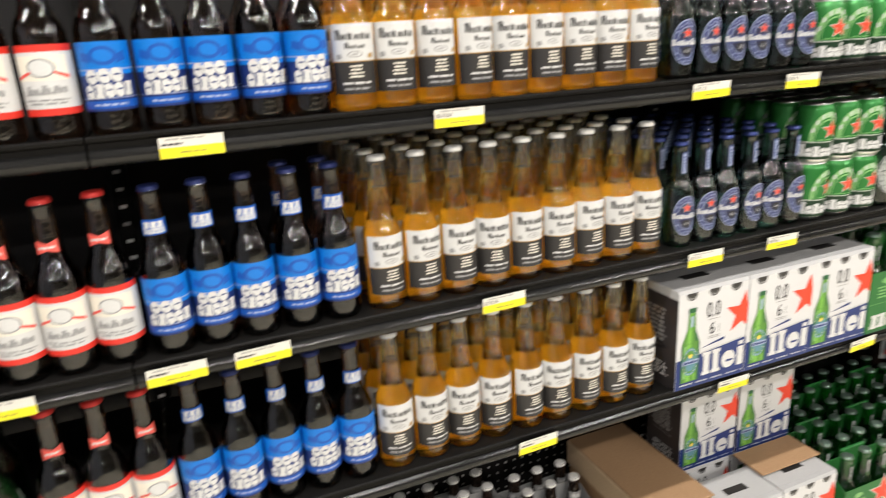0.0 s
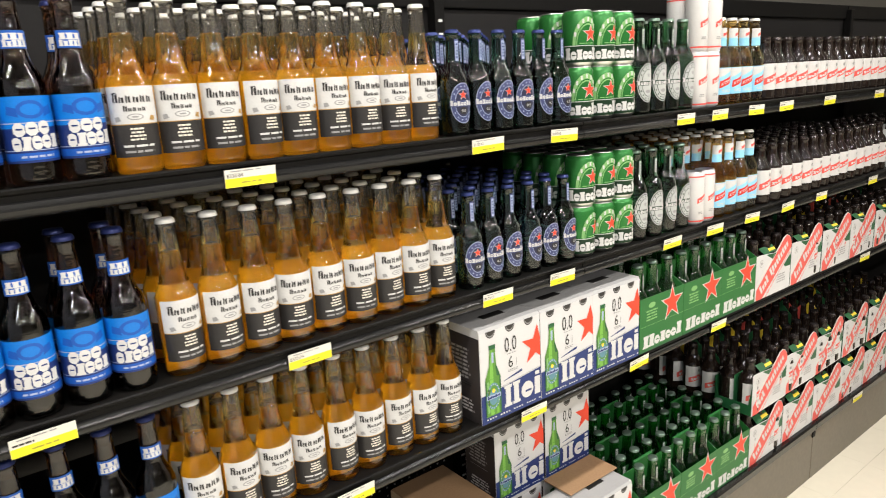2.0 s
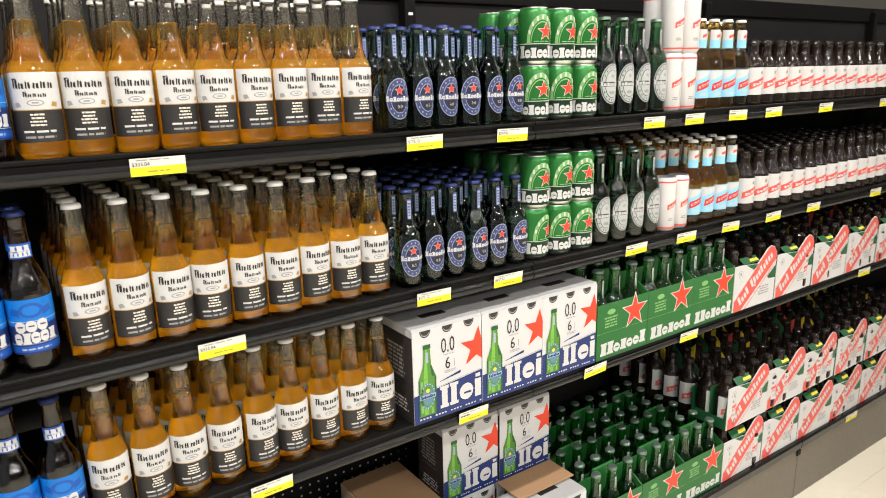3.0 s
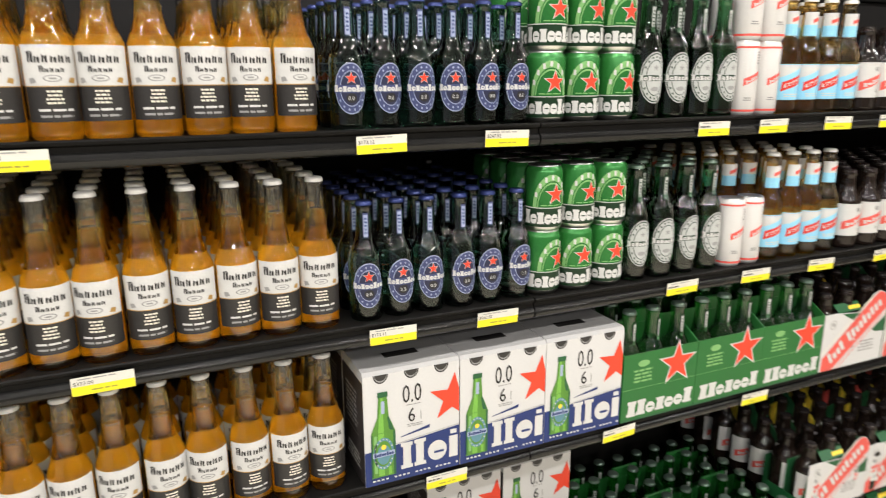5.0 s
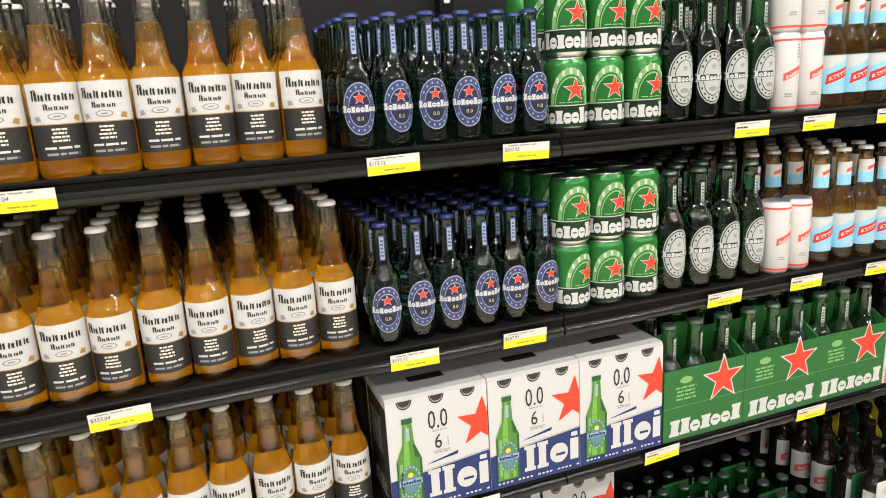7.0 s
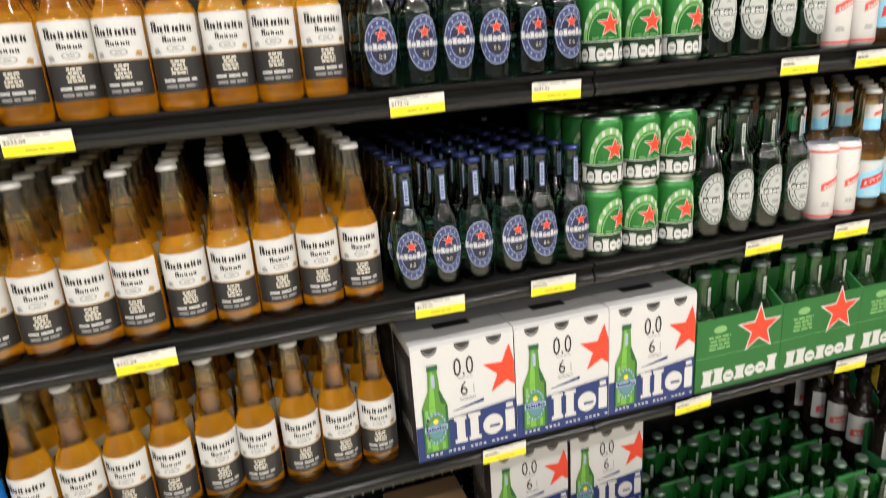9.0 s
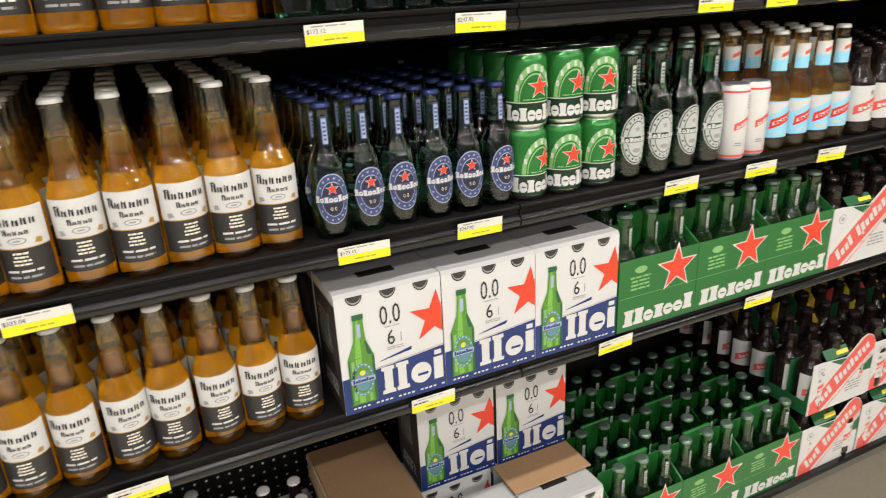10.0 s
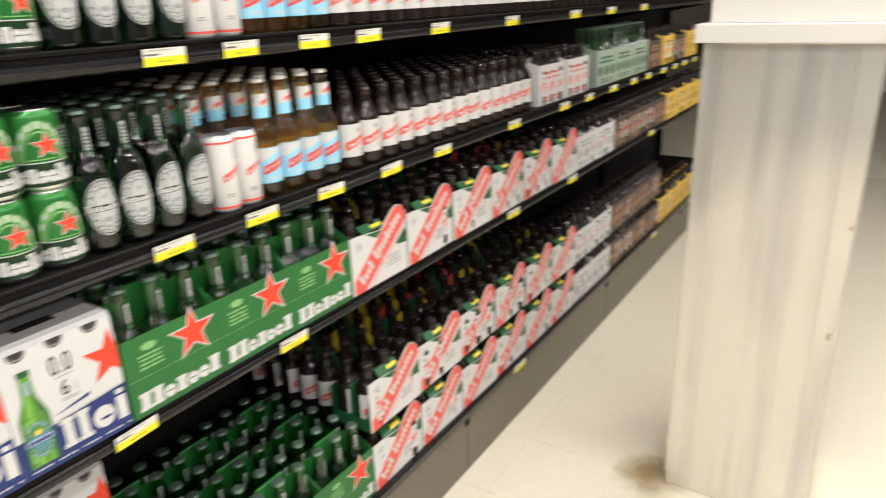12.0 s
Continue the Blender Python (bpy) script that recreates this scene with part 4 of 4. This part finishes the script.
        s += oval(PAPER, 0.032 + 0.0160 * math.cos(a), 0.056 + 0.0262 * math.sin(a), 0.0011, 0.0014, 7.5, 6) + oval(PAPER, 0.032 + 0.0160 * math.cos(a), 0.056 - 0.0262 * math.sin(a), 0.0011, 0.0014, 7.5, 6)
    s += wordmark(DEEP_BLUE, 0.015, 0.049, 0.0525, 0.0590, 10, 0, 0, "IOlOOIOO")
    s += star(STAR_RED, 0.157, 0.132, 0.045, 3, 0.08, w - 0.0005)
    s += fine_print(GREY_INK, 0.069, 0.103, 0.1325, 0.1355, 1, 2, 2) + fine_print(GREY_INK, 0.074, 0.102, 0.0935, 0.100, 2, 2, 3) + rect(GREY_INK, 0.098, 0.0995, 0.104, 0.120, 2)
    printed("front_print", s, t, None, "printed front with red star and blue base", base=False)
    lettering("0.0", 0.046, INK, t, 0.066, -0.0008, 0.1385, 0.62)
    lettering("6", 0.036, INK, t, 0.075, -0.0008, 0.1030, 0.8)
    # half-round cut-outs along the chamfer, each with its cap behind it
    for k in range(3):
        cx = 0.030 + k * 0.053
        s = oval(INK, cx, 0, 0.0130, 0.0150, 1, 20) + oval(GREY_INK, cx, 0, 0.0112, 0.0128, 2, 20) + oval(BLACK_LABEL, cx, 0.001, 0.0108, 0.0112, 3, 20)
        s = [(m, la, p) for m, la, pts in s if len(p := clip(pts, 1, 0.0, False)) > 2]
        cut = printed("bottle_opening", s, t, None, "dark half-round cut-out showing a cap", base=False)
        cut.location = (0, 0, h - c * 1.6)
    part("handle_slot", box(w / 2 - 0.03, w / 2 + 0.03, d / 2 - 0.010, d / 2 + 0.010, h, h + 0.0006), INK, t, "dark oval handle slot")
    part("top_panel", box(0.002, w - 0.002, c + 0.012, c + 0.020, h, h + 0.0004), GREY_BOARD_LID_SHADE, t, "grey printed strip on the lid")
    # left side: nearly black panel with rows of pale and grey print
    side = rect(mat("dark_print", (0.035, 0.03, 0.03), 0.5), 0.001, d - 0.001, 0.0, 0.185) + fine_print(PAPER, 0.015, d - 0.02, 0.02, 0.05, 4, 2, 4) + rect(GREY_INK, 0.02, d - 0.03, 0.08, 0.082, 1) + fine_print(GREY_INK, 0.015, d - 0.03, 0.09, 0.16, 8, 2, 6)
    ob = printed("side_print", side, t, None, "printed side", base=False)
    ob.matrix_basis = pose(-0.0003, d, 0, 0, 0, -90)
    return t


def green_carrier():
    """Open six-pack carrier: low front and back panels, raised middle wall with grip."""
    t = thing("bottle_carrier", "green cardboard six-pack carrier with red star and white lettering blocks", "bottle carrier", "green six-pack carriers")
    w, d, h = 0.1826, 0.126, 0.140
    part("front_panel", box(0, w, 0, 0.0015, 0, h), GREEN, t)
    part("back_panel", box(0, w, d - 0.0015, d, 0, h), GREEN, t)
    for x in (0.0, w - 0.0015):
        bm = extrude_x([(0.0015, 0), (d - 0.0015, 0), (d - 0.0015, h), (d / 2 + 0.01, h + 0.03), (d / 2 - 0.01, h + 0.03), (0.0015, h)], x, x + 0.0015)
        part("side_panel", bm, GREEN, t)
    part("middle_wall", box(0.0015, w - 0.0015, d / 2 - 0.001, d / 2 + 0.001, 0, 0.186, 0.0008, 1), GREEN, t, "raised green middle wall")
    part("grip", box(w / 2 - 0.04, w / 2 + 0.04, d / 2 - 0.004, d / 2 + 0.004, 0.176, 0.206, 0.002, 1), GREEN, t, "folded green grip")
    part("bottom", box(0.0015, w - 0.0015, 0.0015, d - 0.0015, 0, 0.0015), GREEN, t)
    s = star(PAPER, 0.1325, 0.104, 0.050, 1) + star(STAR_RED, 0.1325, 0.104, 0.043, 2)
    s += wordmark(PAPER, 0.012, 0.176, 0.009, 0.041, 2, 0.004, 0.002, "IIOlOOI", GREEN)
    s += oval(LIGHT_GREEN, 0.048, 0.118, 0.014, 0.007, 1, 14) + fine_print(LIGHT_GREEN, 0.022, 0.074, 0.078, 0.108, 4, 1, 5) + rect(FOREST, 0, w, 0.0, 0.004, 1) + rect(LIGHT_GREEN, 0.0, w, 0.0665, 0.0672, 1)
    printed("front_print", s, t, None, "red star with white outline", base=False)
    return t


def striped_carrier():
    """Carrier with a slanted red band that stands up as a tab over its cut-down front."""
    t = thing("bottle_carrier", "white cardboard six-pack carrier with slanted red band and green corner", "bottle carrier", "white and red carriers")
    w, d = 0.209, 0.124
    front = [(0, 0), (w, 0), (w, 0.118), (0.2085, 0.146), (0.194, 0.166), (0.176, 0.173), (0.156, 0.166), (0.116, 0.128), (0.03, 0.136), (0, 0.136)]
    bm = bmesh.new()
    a, b = ([bm.verts.new((x, y, z)) for x, z in front] for y in (0.0, 0.0015))
    bm.faces.new(a)
    bm.faces.new(b[::-1])
    for k in range(len(front)):
        n = (k + 1) % len(front)
        bm.faces.new((a[k], b[k], b[n], a[n]))
    bmesh.ops.recalc_face_normals(bm, faces=bm.faces[:])
    part("front_panel", bm, WHITE_BOARD, t)
    part("back_panel", box(0, w, d - 0.0015, d, 0, 0.10), FOREST, t)
    for x in (0.0, w - 0.0015):
        part("side_panel", extrude_x([(0.0015, 0), (d - 0.0015, 0), (d - 0.0015, 0.09), (d * 0.9, 0.035), (d * 0.1, 0.035), (0.0015, 0.10)], x, x + 0.0015), FOREST, t, "cut-down dark green side")
    part("middle_wall", box(0.0015, w - 0.0015, d / 2 - 0.001, d / 2 + 0.001, 0, 0.120, 0.0008, 1), FOREST, t, "green middle wall with grip")
    part("bottom", box(0.0015, w - 0.0015, 0.0015, d - 0.0015, 0, 0.0015), WHITE_BOARD, t)
    s = quad(CORAL, [(0.006, 0.0), (0.042, 0.0), (0.2075, 0.128), (0.2075, 0.146), (0.1935, 0.1645), (0.176, 0.1715), (0.162, 0.165), (0.006, 0.032)], 2)
    s += quad(CREAM, [(0.001, 0.040), (0.001, 0.043), (0.152, 0.164), (0.155, 0.1625)], 1) + quad(CORAL, [(0.058, 0.0), (0.062, 0.0), (0.2015, 0.1135), (0.2015, 0.1165)], 1)
    # lettering blocks along the band
    ux, uz = 0.775, 0.632
    for k in range(14):
        if k != 4:
            a0, hgt = 0.016 + k * 0.0142, (0.034, 0.020, 0.021, 0.033, 0, 0.034, 0.028, 0.022, 0.024, 0.030, 0.021, 0.026, 0.022, 0.020)[k] * 0.8
            px, pz = 0.024 + a0 * ux, 0.005 + a0 * uz
            s += quad(PAPER, [(px, pz), (px + 0.0105 * ux, pz + 0.0085 * uz), (px + 0.0125 * ux - hgt * uz, pz + 0.0125 * uz + hgt * ux), (px + 0.002 * ux - hgt * uz, pz + 0.002 * uz + hgt * ux)], 3)
    s += quad(FOREST, [(w - 0.0005, 0.070), (w - 0.0005, 0.110), (0.165, 0.080), (0.175, 0.072)], 1) + quad(FOREST, [(0.055, 0.132), (0.116, 0.1275), (0.128, 0.1385), (0.095, 0.112)], 1)
    s += oval(GREY_INK, 0.030, 0.110, 0.011, 0.011, 1, 14) + oval(PAPER, 0.030, 0.110, 0.0095, 0.0095, 2, 14) + rect(GREY_INK, 0.026, 0.034, 0.106, 0.114, 3) + fine_print(GREY_INK, 0.125, 0.180, 0.028, 0.058, 4, 1, 3)
    printed("front_print", s, t, None, "slanted red band with white lettering blocks", base=False)
    top = quad(FOREST, [(0.045, 0.0), (0.120, 0.0), (0.135, 0.026), (0.055, 0.026)]) + quad(YELLOW_INK, [(0.085, 0.006), (0.124, 0.006), (0.130, 0.016), (0.092, 0.016)], 2)
    flap = printed("top_flap", top, t, None, "green and yellow printed flap")
    flap.matrix_basis = pose(0, 0.002, 0.134, -62)
    return t


def plain_carrier(label, front_mat, mark_mat, group, w=0.2, h=0.14):
    t = thing("bottle_carrier", label, "bottle carrier", group)
    d = 0.124
    part("front_panel", box(0, w, 0, 0.0015, 0, h), front_mat, t)
    part("back_panel", box(0, w, d - 0.0015, d, 0, h), front_mat, t)
    for x in (0.0, w - 0.0015):
        part("side_panel", extrude_x([(0.0015, 0), (d - 0.0015, 0), (d - 0.0015, h), (d / 2, h + 0.018), (0.0015, h)], x, x + 0.0015), front_mat, t)
    part("middle_wall", box(0.0015, w - 0.0015, d / 2 - 0.001, d / 2 + 0.001, 0, h + 0.022), front_mat, t)
    part("bottom", box(0.0015, w - 0.0015, 0.0015, d - 0.0015, 0, 0.0015), front_mat, t)
    s = fine_print(mark_mat, 0.02, w - 0.02, h * 0.62, h * 0.85, 2, 1, 4) + fine_print(mark_mat, 0.03, w - 0.03, h * 0.08, h * 0.22, 2, 1, 7)
    for k in range(3):
        s += oval(mark_mat, w * (k + 0.5) / 3, h * 0.42, w * 0.10, h * 0.15, 1, 14)
    printed("front_print", s, t, None, "plain printed blocks", base=False)
    return t


ZERO, CARRIER, STRIPED = zero_box(), green_carrier(), striped_carrier()
PALE_CARRIER = plain_carrier("white cardboard six-pack carrier with grey print", WHITE_BOARD, GREY_INK, "white carriers", 0.2, 0.125)
BROWN_CARRIER = plain_carrier("brown and pink printed six-pack carrier", mat("brown_printed_board", (0.085, 0.062, 0.052), 0.5, vary=0.25, rnd=0.25), mat("pink_print", (0.42, 0.23, 0.13), 0.5), "brown printed carriers", 0.18, 0.128)
YELLOW_CARRIER = plain_carrier("yellow cardboard six-pack carrier", mat("yellow_printed_board", (0.74, 0.50, 0.10), 0.5, vary=0.15, rnd=0.15), mat("ochre_print", (0.42, 0.22, 0.03), 0.5), "yellow carriers", 0.2, 0.135)
GREY_CARRIER = plain_carrier("grey cardboard six-pack carrier", GREY_BOARD_LID_SHADE, PAPER, "grey carriers", 0.19, 0.15)
PINK_CARRIER = plain_carrier("white carton with pink and red slanted print", WHITE_BOARD, CORAL, "white and pink cartons", 0.2, 0.13)
MINT_CARRIER = plain_carrier("pale green carton with dark green print", mat("mint_board", (0.33, 0.40, 0.33), 0.5), FOREST, "pale green cartons", 0.2, 0.135)
PACKS = (ZERO, CARRIER, STRIPED, PALE_CARRIER, BROWN_CARRIER, YELLOW_CARRIER, GREY_CARRIER, PINK_CARRIER, MINT_CARRIER)


def put(pack, x, y, z, turn=0.8):
    return copy_thing(pack, pose(x, y + rng.uniform(0, 0.0025) * turn, z + 0.0005, 0, 0, rng.uniform(-turn, turn)))


def six(bottle, x, y, z, w, d=0.124, turn=25, things=True):
    for r in range(2):
        for k in range(3):
            (stand if things else rest)(bottle, x + w * (k + 0.5) / 3, y + 0.0325 + r * (d - 0.065), z + 0.002, turn)


# ---------------------------------------------------------------- goods, shelf by shelf
Y0 = 0.045
# upper shelf
block(REDB, span(-0.343, 0.0630, 6), Y0, TOP, 1, 0.062)
block(BLUE, span(0.036, 0.0617, 5), Y0, TOP, 1, 0.062)
block(BLUE, span(0.2211, 0.0617, 2), Y0 + 0.064, TOP, 1, 0.062)
block(PALE, span(0.347, 0.0609, 9), Y0, TOP, 4, 0.0660)
block(SMALL, span(0.912, 0.0560, 6), Y0, TOP, 5, 0.057)
block(CAN, span(1.254, 0.0700, 3), Y0, TOP, 3, 0.067, 16, 2, 0.1135)
block(OVAL, span(1.461, 0.0594, 4), Y0, TOP, 3, 0.061)
block(SLIM, span(1.694, 0.0568, 2), Y0 - 0.005, TOP, 2, 0.058, 12, 2, 0.1380)
block(LIGHT, span(1.808, 0.0572, 4), Y0, TOP, 3, 0.060)
block(STUB, span(2.040, 0.0655, 23), Y0, TOP, 3, 0.061, things=1)
# middle shelf
block(REDB, span(-0.3005, 0.0585, 6), Y0, MID, 1, 0.062)
block(BLUE, span(0.0555, 0.0598, 5), Y0, MID, 1, 0.062)
block(BLUE, span(0.2349, 0.0598, 2), Y0 + 0.064, MID, 1, 0.062)
block(PALE, span(0.368, 0.0609, 9), Y0, MID, 6, 0.0660)
block(SMALL, span(0.929, 0.0550, 6), Y0, MID, 7, 0.057)
block(CAN, span(1.258, 0.0672, 3), Y0, MID, 4, 0.067, 16, 2, 0.1135)
block(OVAL, span(1.459, 0.0600, 4), Y0, MID, 5, 0.061)
block(SLIM, span(1.694, 0.0545, 2), Y0 - 0.008, MID, 1, 0.058, 8)
block(LIGHT, span(1.694, 0.0572, 2), Y0 + 0.058, MID, 4, 0.060)
block(LIGHT, span(1.808, 0.0575, 4), Y0, MID, 5, 0.060)
block(STUB, span(2.050, 0.0655, 14), Y0, MID, 6, 0.061)
for k in range(2):
    put(PINK_CARRIER, 2.972 + k * 0.220, 0.012, MID)
    six(STUB, 2.972 + k * 0.220, 0.012, MID, 0.2)
    put(PINK_CARRIER, 2.972 + k * 0.220, 0.15, MID)
    six(STUB, 2.972 + k * 0.220, 0.15, MID, 0.2, things=False)
for k in range(3):
    put(MINT_CARRIER, 3.48 + k * 0.21, 0.012, MID)
    six(PLAIN, 3.48 + k * 0.21, 0.012, MID, 0.2, things=False)
for k in range(4):
    put((BROWN_CARRIER, YELLOW_CARRIER)[k % 2], 4.13 + k * 0.22, 0.012, MID)
    six(STUB, 4.13 + k * 0.22, 0.012, MID, 0.19, things=False)
# lower shelf
block(REDB, span(-0.122, 0.0585, 3), Y0, LOW, 1, 0.062)
block(OVAL, span(-0.330, 0.0625, 3), Y0 + 0.01, LOW, 2, 0.062)
block(BLUE, span(0.0585, 0.0600, 5), Y0, LOW, 1, 0.062)
block(PALE, span(0.364, 0.0612, 9), Y0, LOW, 4, 0.0660)
for r in range(2):
    for k in range(3):
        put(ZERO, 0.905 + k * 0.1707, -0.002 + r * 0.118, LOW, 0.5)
for r in range(3):
    for k in range(3):
        put(CARRIER, 1.4205 + k * 0.1834, -0.003 + r * 0.128, LOW, 0.4)
        six(PLAIN, 1.4205 + k * 0.1834, -0.003 + r * 0.128, LOW, 0.1826, things=r == 0)
for k in range(6):
    put(STRIPED, 1.975 + k * 0.2145, -0.002, LOW, 0.8)
    six(STUB, 1.975 + k * 0.2145, -0.002, LOW, 0.209)
block(STUB, span(2.010, 0.0695, 18), 0.160, LOW, 5, 0.0655, 40, things=0)
for k in range(2):
    put(PALE_CARRIER, 3.274 + k * 0.205, 0.0, LOW)
    six(STUB, 3.274 + k * 0.205, 0.0, LOW, 0.2, things=False)
for k in range(4):
    put(BROWN_CARRIER, 3.690 + k * 0.184, 0.0, LOW)
    six(STUB, 3.690 + k * 0.184, 0.0, LOW, 0.18, things=False)
for k in range(4):
    put(YELLOW_CARRIER, 4.435 + k * 0.205, 0.0, LOW)
    six(STUB, 4.435 + k * 0.205, 0.0, LOW, 0.2, things=False)
# base shelf
for r in range(3):
    for k in range(3):
        put(CARRIER, 1.4410 + k * 0.1834, 0.0 + r * 0.128, DECK, 0.6)
        six(PLAIN, 1.4410 + k * 0.1834, 0.0 + r * 0.128, DECK, 0.1826, things=r < 2)
for k in range(6):
    for lev in range(2):
        put(STRIPED, 1.995 + k * 0.2145, -0.002, DECK + lev * 0.178, 0.8)
        six(STUB, 1.995 + k * 0.2145, -0.002, DECK + lev * 0.178, 0.209)
for lev in range(2):
    block(STUB, span(2.030, 0.0695, 18), 0.160, DECK + lev * 0.178, 5, 0.0655, 40, things=0)
    for k in range(2):
        put(PALE_CARRIER, 3.290 + k * 0.205, 0.0, DECK + lev * 0.178)
        six(STUB, 3.290 + k * 0.205, 0.0, DECK + lev * 0.178, 0.2, things=False)
    for k in range(4):
        put(BROWN_CARRIER, 3.706 + k * 0.184, 0.0, DECK + lev * 0.178)
        six(STUB, 3.706 + k * 0.184, 0.0, DECK + lev * 0.178, 0.18, things=False)
for k in range(4):
    put(YELLOW_CARRIER, 4.45 + k * 0.205, 0.0, DECK)
    six(STUB, 4.45 + k * 0.205, 0.0, DECK, 0.2, things=False)
for k in range(2):
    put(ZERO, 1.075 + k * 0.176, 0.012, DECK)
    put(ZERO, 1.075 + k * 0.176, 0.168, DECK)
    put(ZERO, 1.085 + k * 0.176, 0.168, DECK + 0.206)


def cardboard_case():
    t = thing("cardboard_case", "brown corrugated cardboard case with its top flap folded over", "cardboard box")
    x0, x1, y0, y1, z = 0.905, 1.062, 0.04, 0.36, 0.44
    part("body", box(x0, x1, y0, y1, DECK + 0.0005, z, 0.003), KRAFT, t)
    part("top_flap", box(x0 - 0.004, x1 + 0.004, y0 - 0.004, y1, z, z + 0.004, 0.0012, 1), KRAFT, t, "worn brown top flap")
    part("flap_edge", box(x0 - 0.008, x0 - 0.0045, y0, y1, z - 0.06, z + 0.002, 0.001, 1), KRAFT_EDGE, t, "paler torn board edge")


cardboard_case()
t = thing("cardboard_sheet", "loose brown corrugated cardboard sheet lying on a carton", "cardboard sheet")
part("sheet", box(1.245, 1.430, 0.070, 0.163, DECK + 0.2075, DECK + 0.2115, 0.001, 1), KRAFT, t)
for gx, gy in ((0.50, 0.30), (0.70, 0.24), (0.30, 0.30)):
    put(GREY_CARRIER, gx, gy, DECK)
    six(TOPS, gx, gy, DECK, 0.19)



def carrier_dividers(base, x0, count):
    """Printed board tabs that stand up between the bottles of the carriers further back."""
    bm, shades = bmesh.new(), [FOREST, YELLOW_INK, CORAL]
    for k in range(count):
        for r in range(4):
            x, y = x0 + (k + 0.5) * 0.0695, 0.150 + r * 0.0655
            top, lean, pick = base + rng.uniform(0.135, 0.172), rng.choice((0.018, -0.018)), rng.choice((0, 0, 0, 1, 1, 2))
            outline = [(y, base + 0.002), (y + 0.036, base + 0.002), (y + 0.036, top + lean), (y, top - lean)]
            a, b = ([bm.verts.new((px, py, pz)) for py, pz in outline] for px in (x - 0.0007, x + 0.0007))
            for f in (a, b[::-1], *((a[i], b[i], b[(i + 1) % 4], a[(i + 1) % 4]) for i in range(4))):
                bm.faces.new(f).material_index = pick
    bmesh.ops.recalc_face_normals(bm, faces=bm.faces[:])
    tagged(link("carrier_dividers", bm, None, False, shades), "green, yellow and red printed board tabs between bottles", "carrier dividers", kind="stuff")


carrier_dividers(LOW, 2.010, 17)
carrier_dividers(DECK + 0.178, 2.030, 17)

join_rest()

# the first of each kind stands on the shelves too
for k, master in enumerate(MASTERS):
    master.matrix_world = pose(-0.50 - 0.064 * k, Y0, TOP + 0.0005)
for k, pack in enumerate(PACKS):
    pack.matrix_world = pose(-1.15 + (k % 5) * 0.215, 0.01 + 0.16 * (k // 5), DECK + 0.0005)

# ---------------------------------------------------------------- floor tiles
tile_mesh = None
floor_ob = bpy.data.objects["floor"]
for i in range(22):
    for j in range(12):
        if tile_mesh is None:
            ob = link("tile", box(-0.1519, 0.1519, -0.1519, 0.1519, -0.004, 0.0, 0.0003, 1), floor_ob, False, [TILE])
            tile_mesh = ob.data
        else:
            ob = new("tile", tile_mesh)
            ob.parent = floor_ob
        ob.location = (0.4 + i * 0.3045, -3.3 + j * 0.3045, FLOOR)


def floor_stain(x, y, r):
    m = bpy.data.materials.new("rust_stain")
    m.use_nodes = True
    nt = m.node_tree
    b = nt.nodes["Principled BSDF"]
    b.inputs["Roughness"].default_value = 0.35
    tc, ns, ln, add, ramp, mix = (nt.nodes.new("ShaderNode" + k) for k in ("TexCoord", "TexNoise", "VectorMath", "Math", "MapRange", "Mix"))
    mix.data_type = "RGBA"
    ln.operation, add.operation = "LENGTH", "MULTIPLY_ADD"
    ns.inputs["Scale"].default_value, ns.inputs["Detail"].default_value = 12.0, 5.0
    nt.links.new(tc.outputs["Object"], ln.inputs[0])
    nt.links.new(tc.outputs["Object"], ns.inputs["Vector"])
    add.inputs[1].default_value = 0.12
    nt.links.new(ns.outputs["Fac"], add.inputs[0])
    nt.links.new(ln.outputs["Value"], add.inputs[2])
    ramp.inputs["From Min"].default_value, ramp.inputs["From Max"].default_value = 0.05, r + 0.04
    nt.links.new(add.outputs[0], ramp.inputs["Value"])
    nt.links.new(ramp.outputs[0], mix.inputs[0])
    mix.inputs[6].default_value, mix.inputs[7].default_value = (0.36, 0.24, 0.10, 1), (0.60, 0.50, 0.32, 1)
    nt.links.new(mix.outputs[2], b.inputs["Base Color"])
    fade = nt.nodes.new("ShaderNodeMath")
    fade.operation = "SUBTRACT"
    fade.inputs[0].default_value = 1.0
    nt.links.new(ramp.outputs[0], fade.inputs[1])
    nt.links.new(fade.outputs[0], b.inputs["Alpha"])
    bm = bmesh.new()
    ring = [bm.verts.new((r * 1.1 * (1 + 0.12 * math.sin(3 * a)) * math.cos(a), r * 1.1 * (1 + 0.1 * math.cos(2 * a)) * math.sin(a), 0)) for a in (2 * math.pi * k / 28 for k in range(28))]
    bm.faces.new(ring)
    ob = link("stain", bm, floor_ob, False, [m])
    ob.location = (x, y, FLOOR + 0.0008)


floor_stain(2.70, -0.50, 0.14)
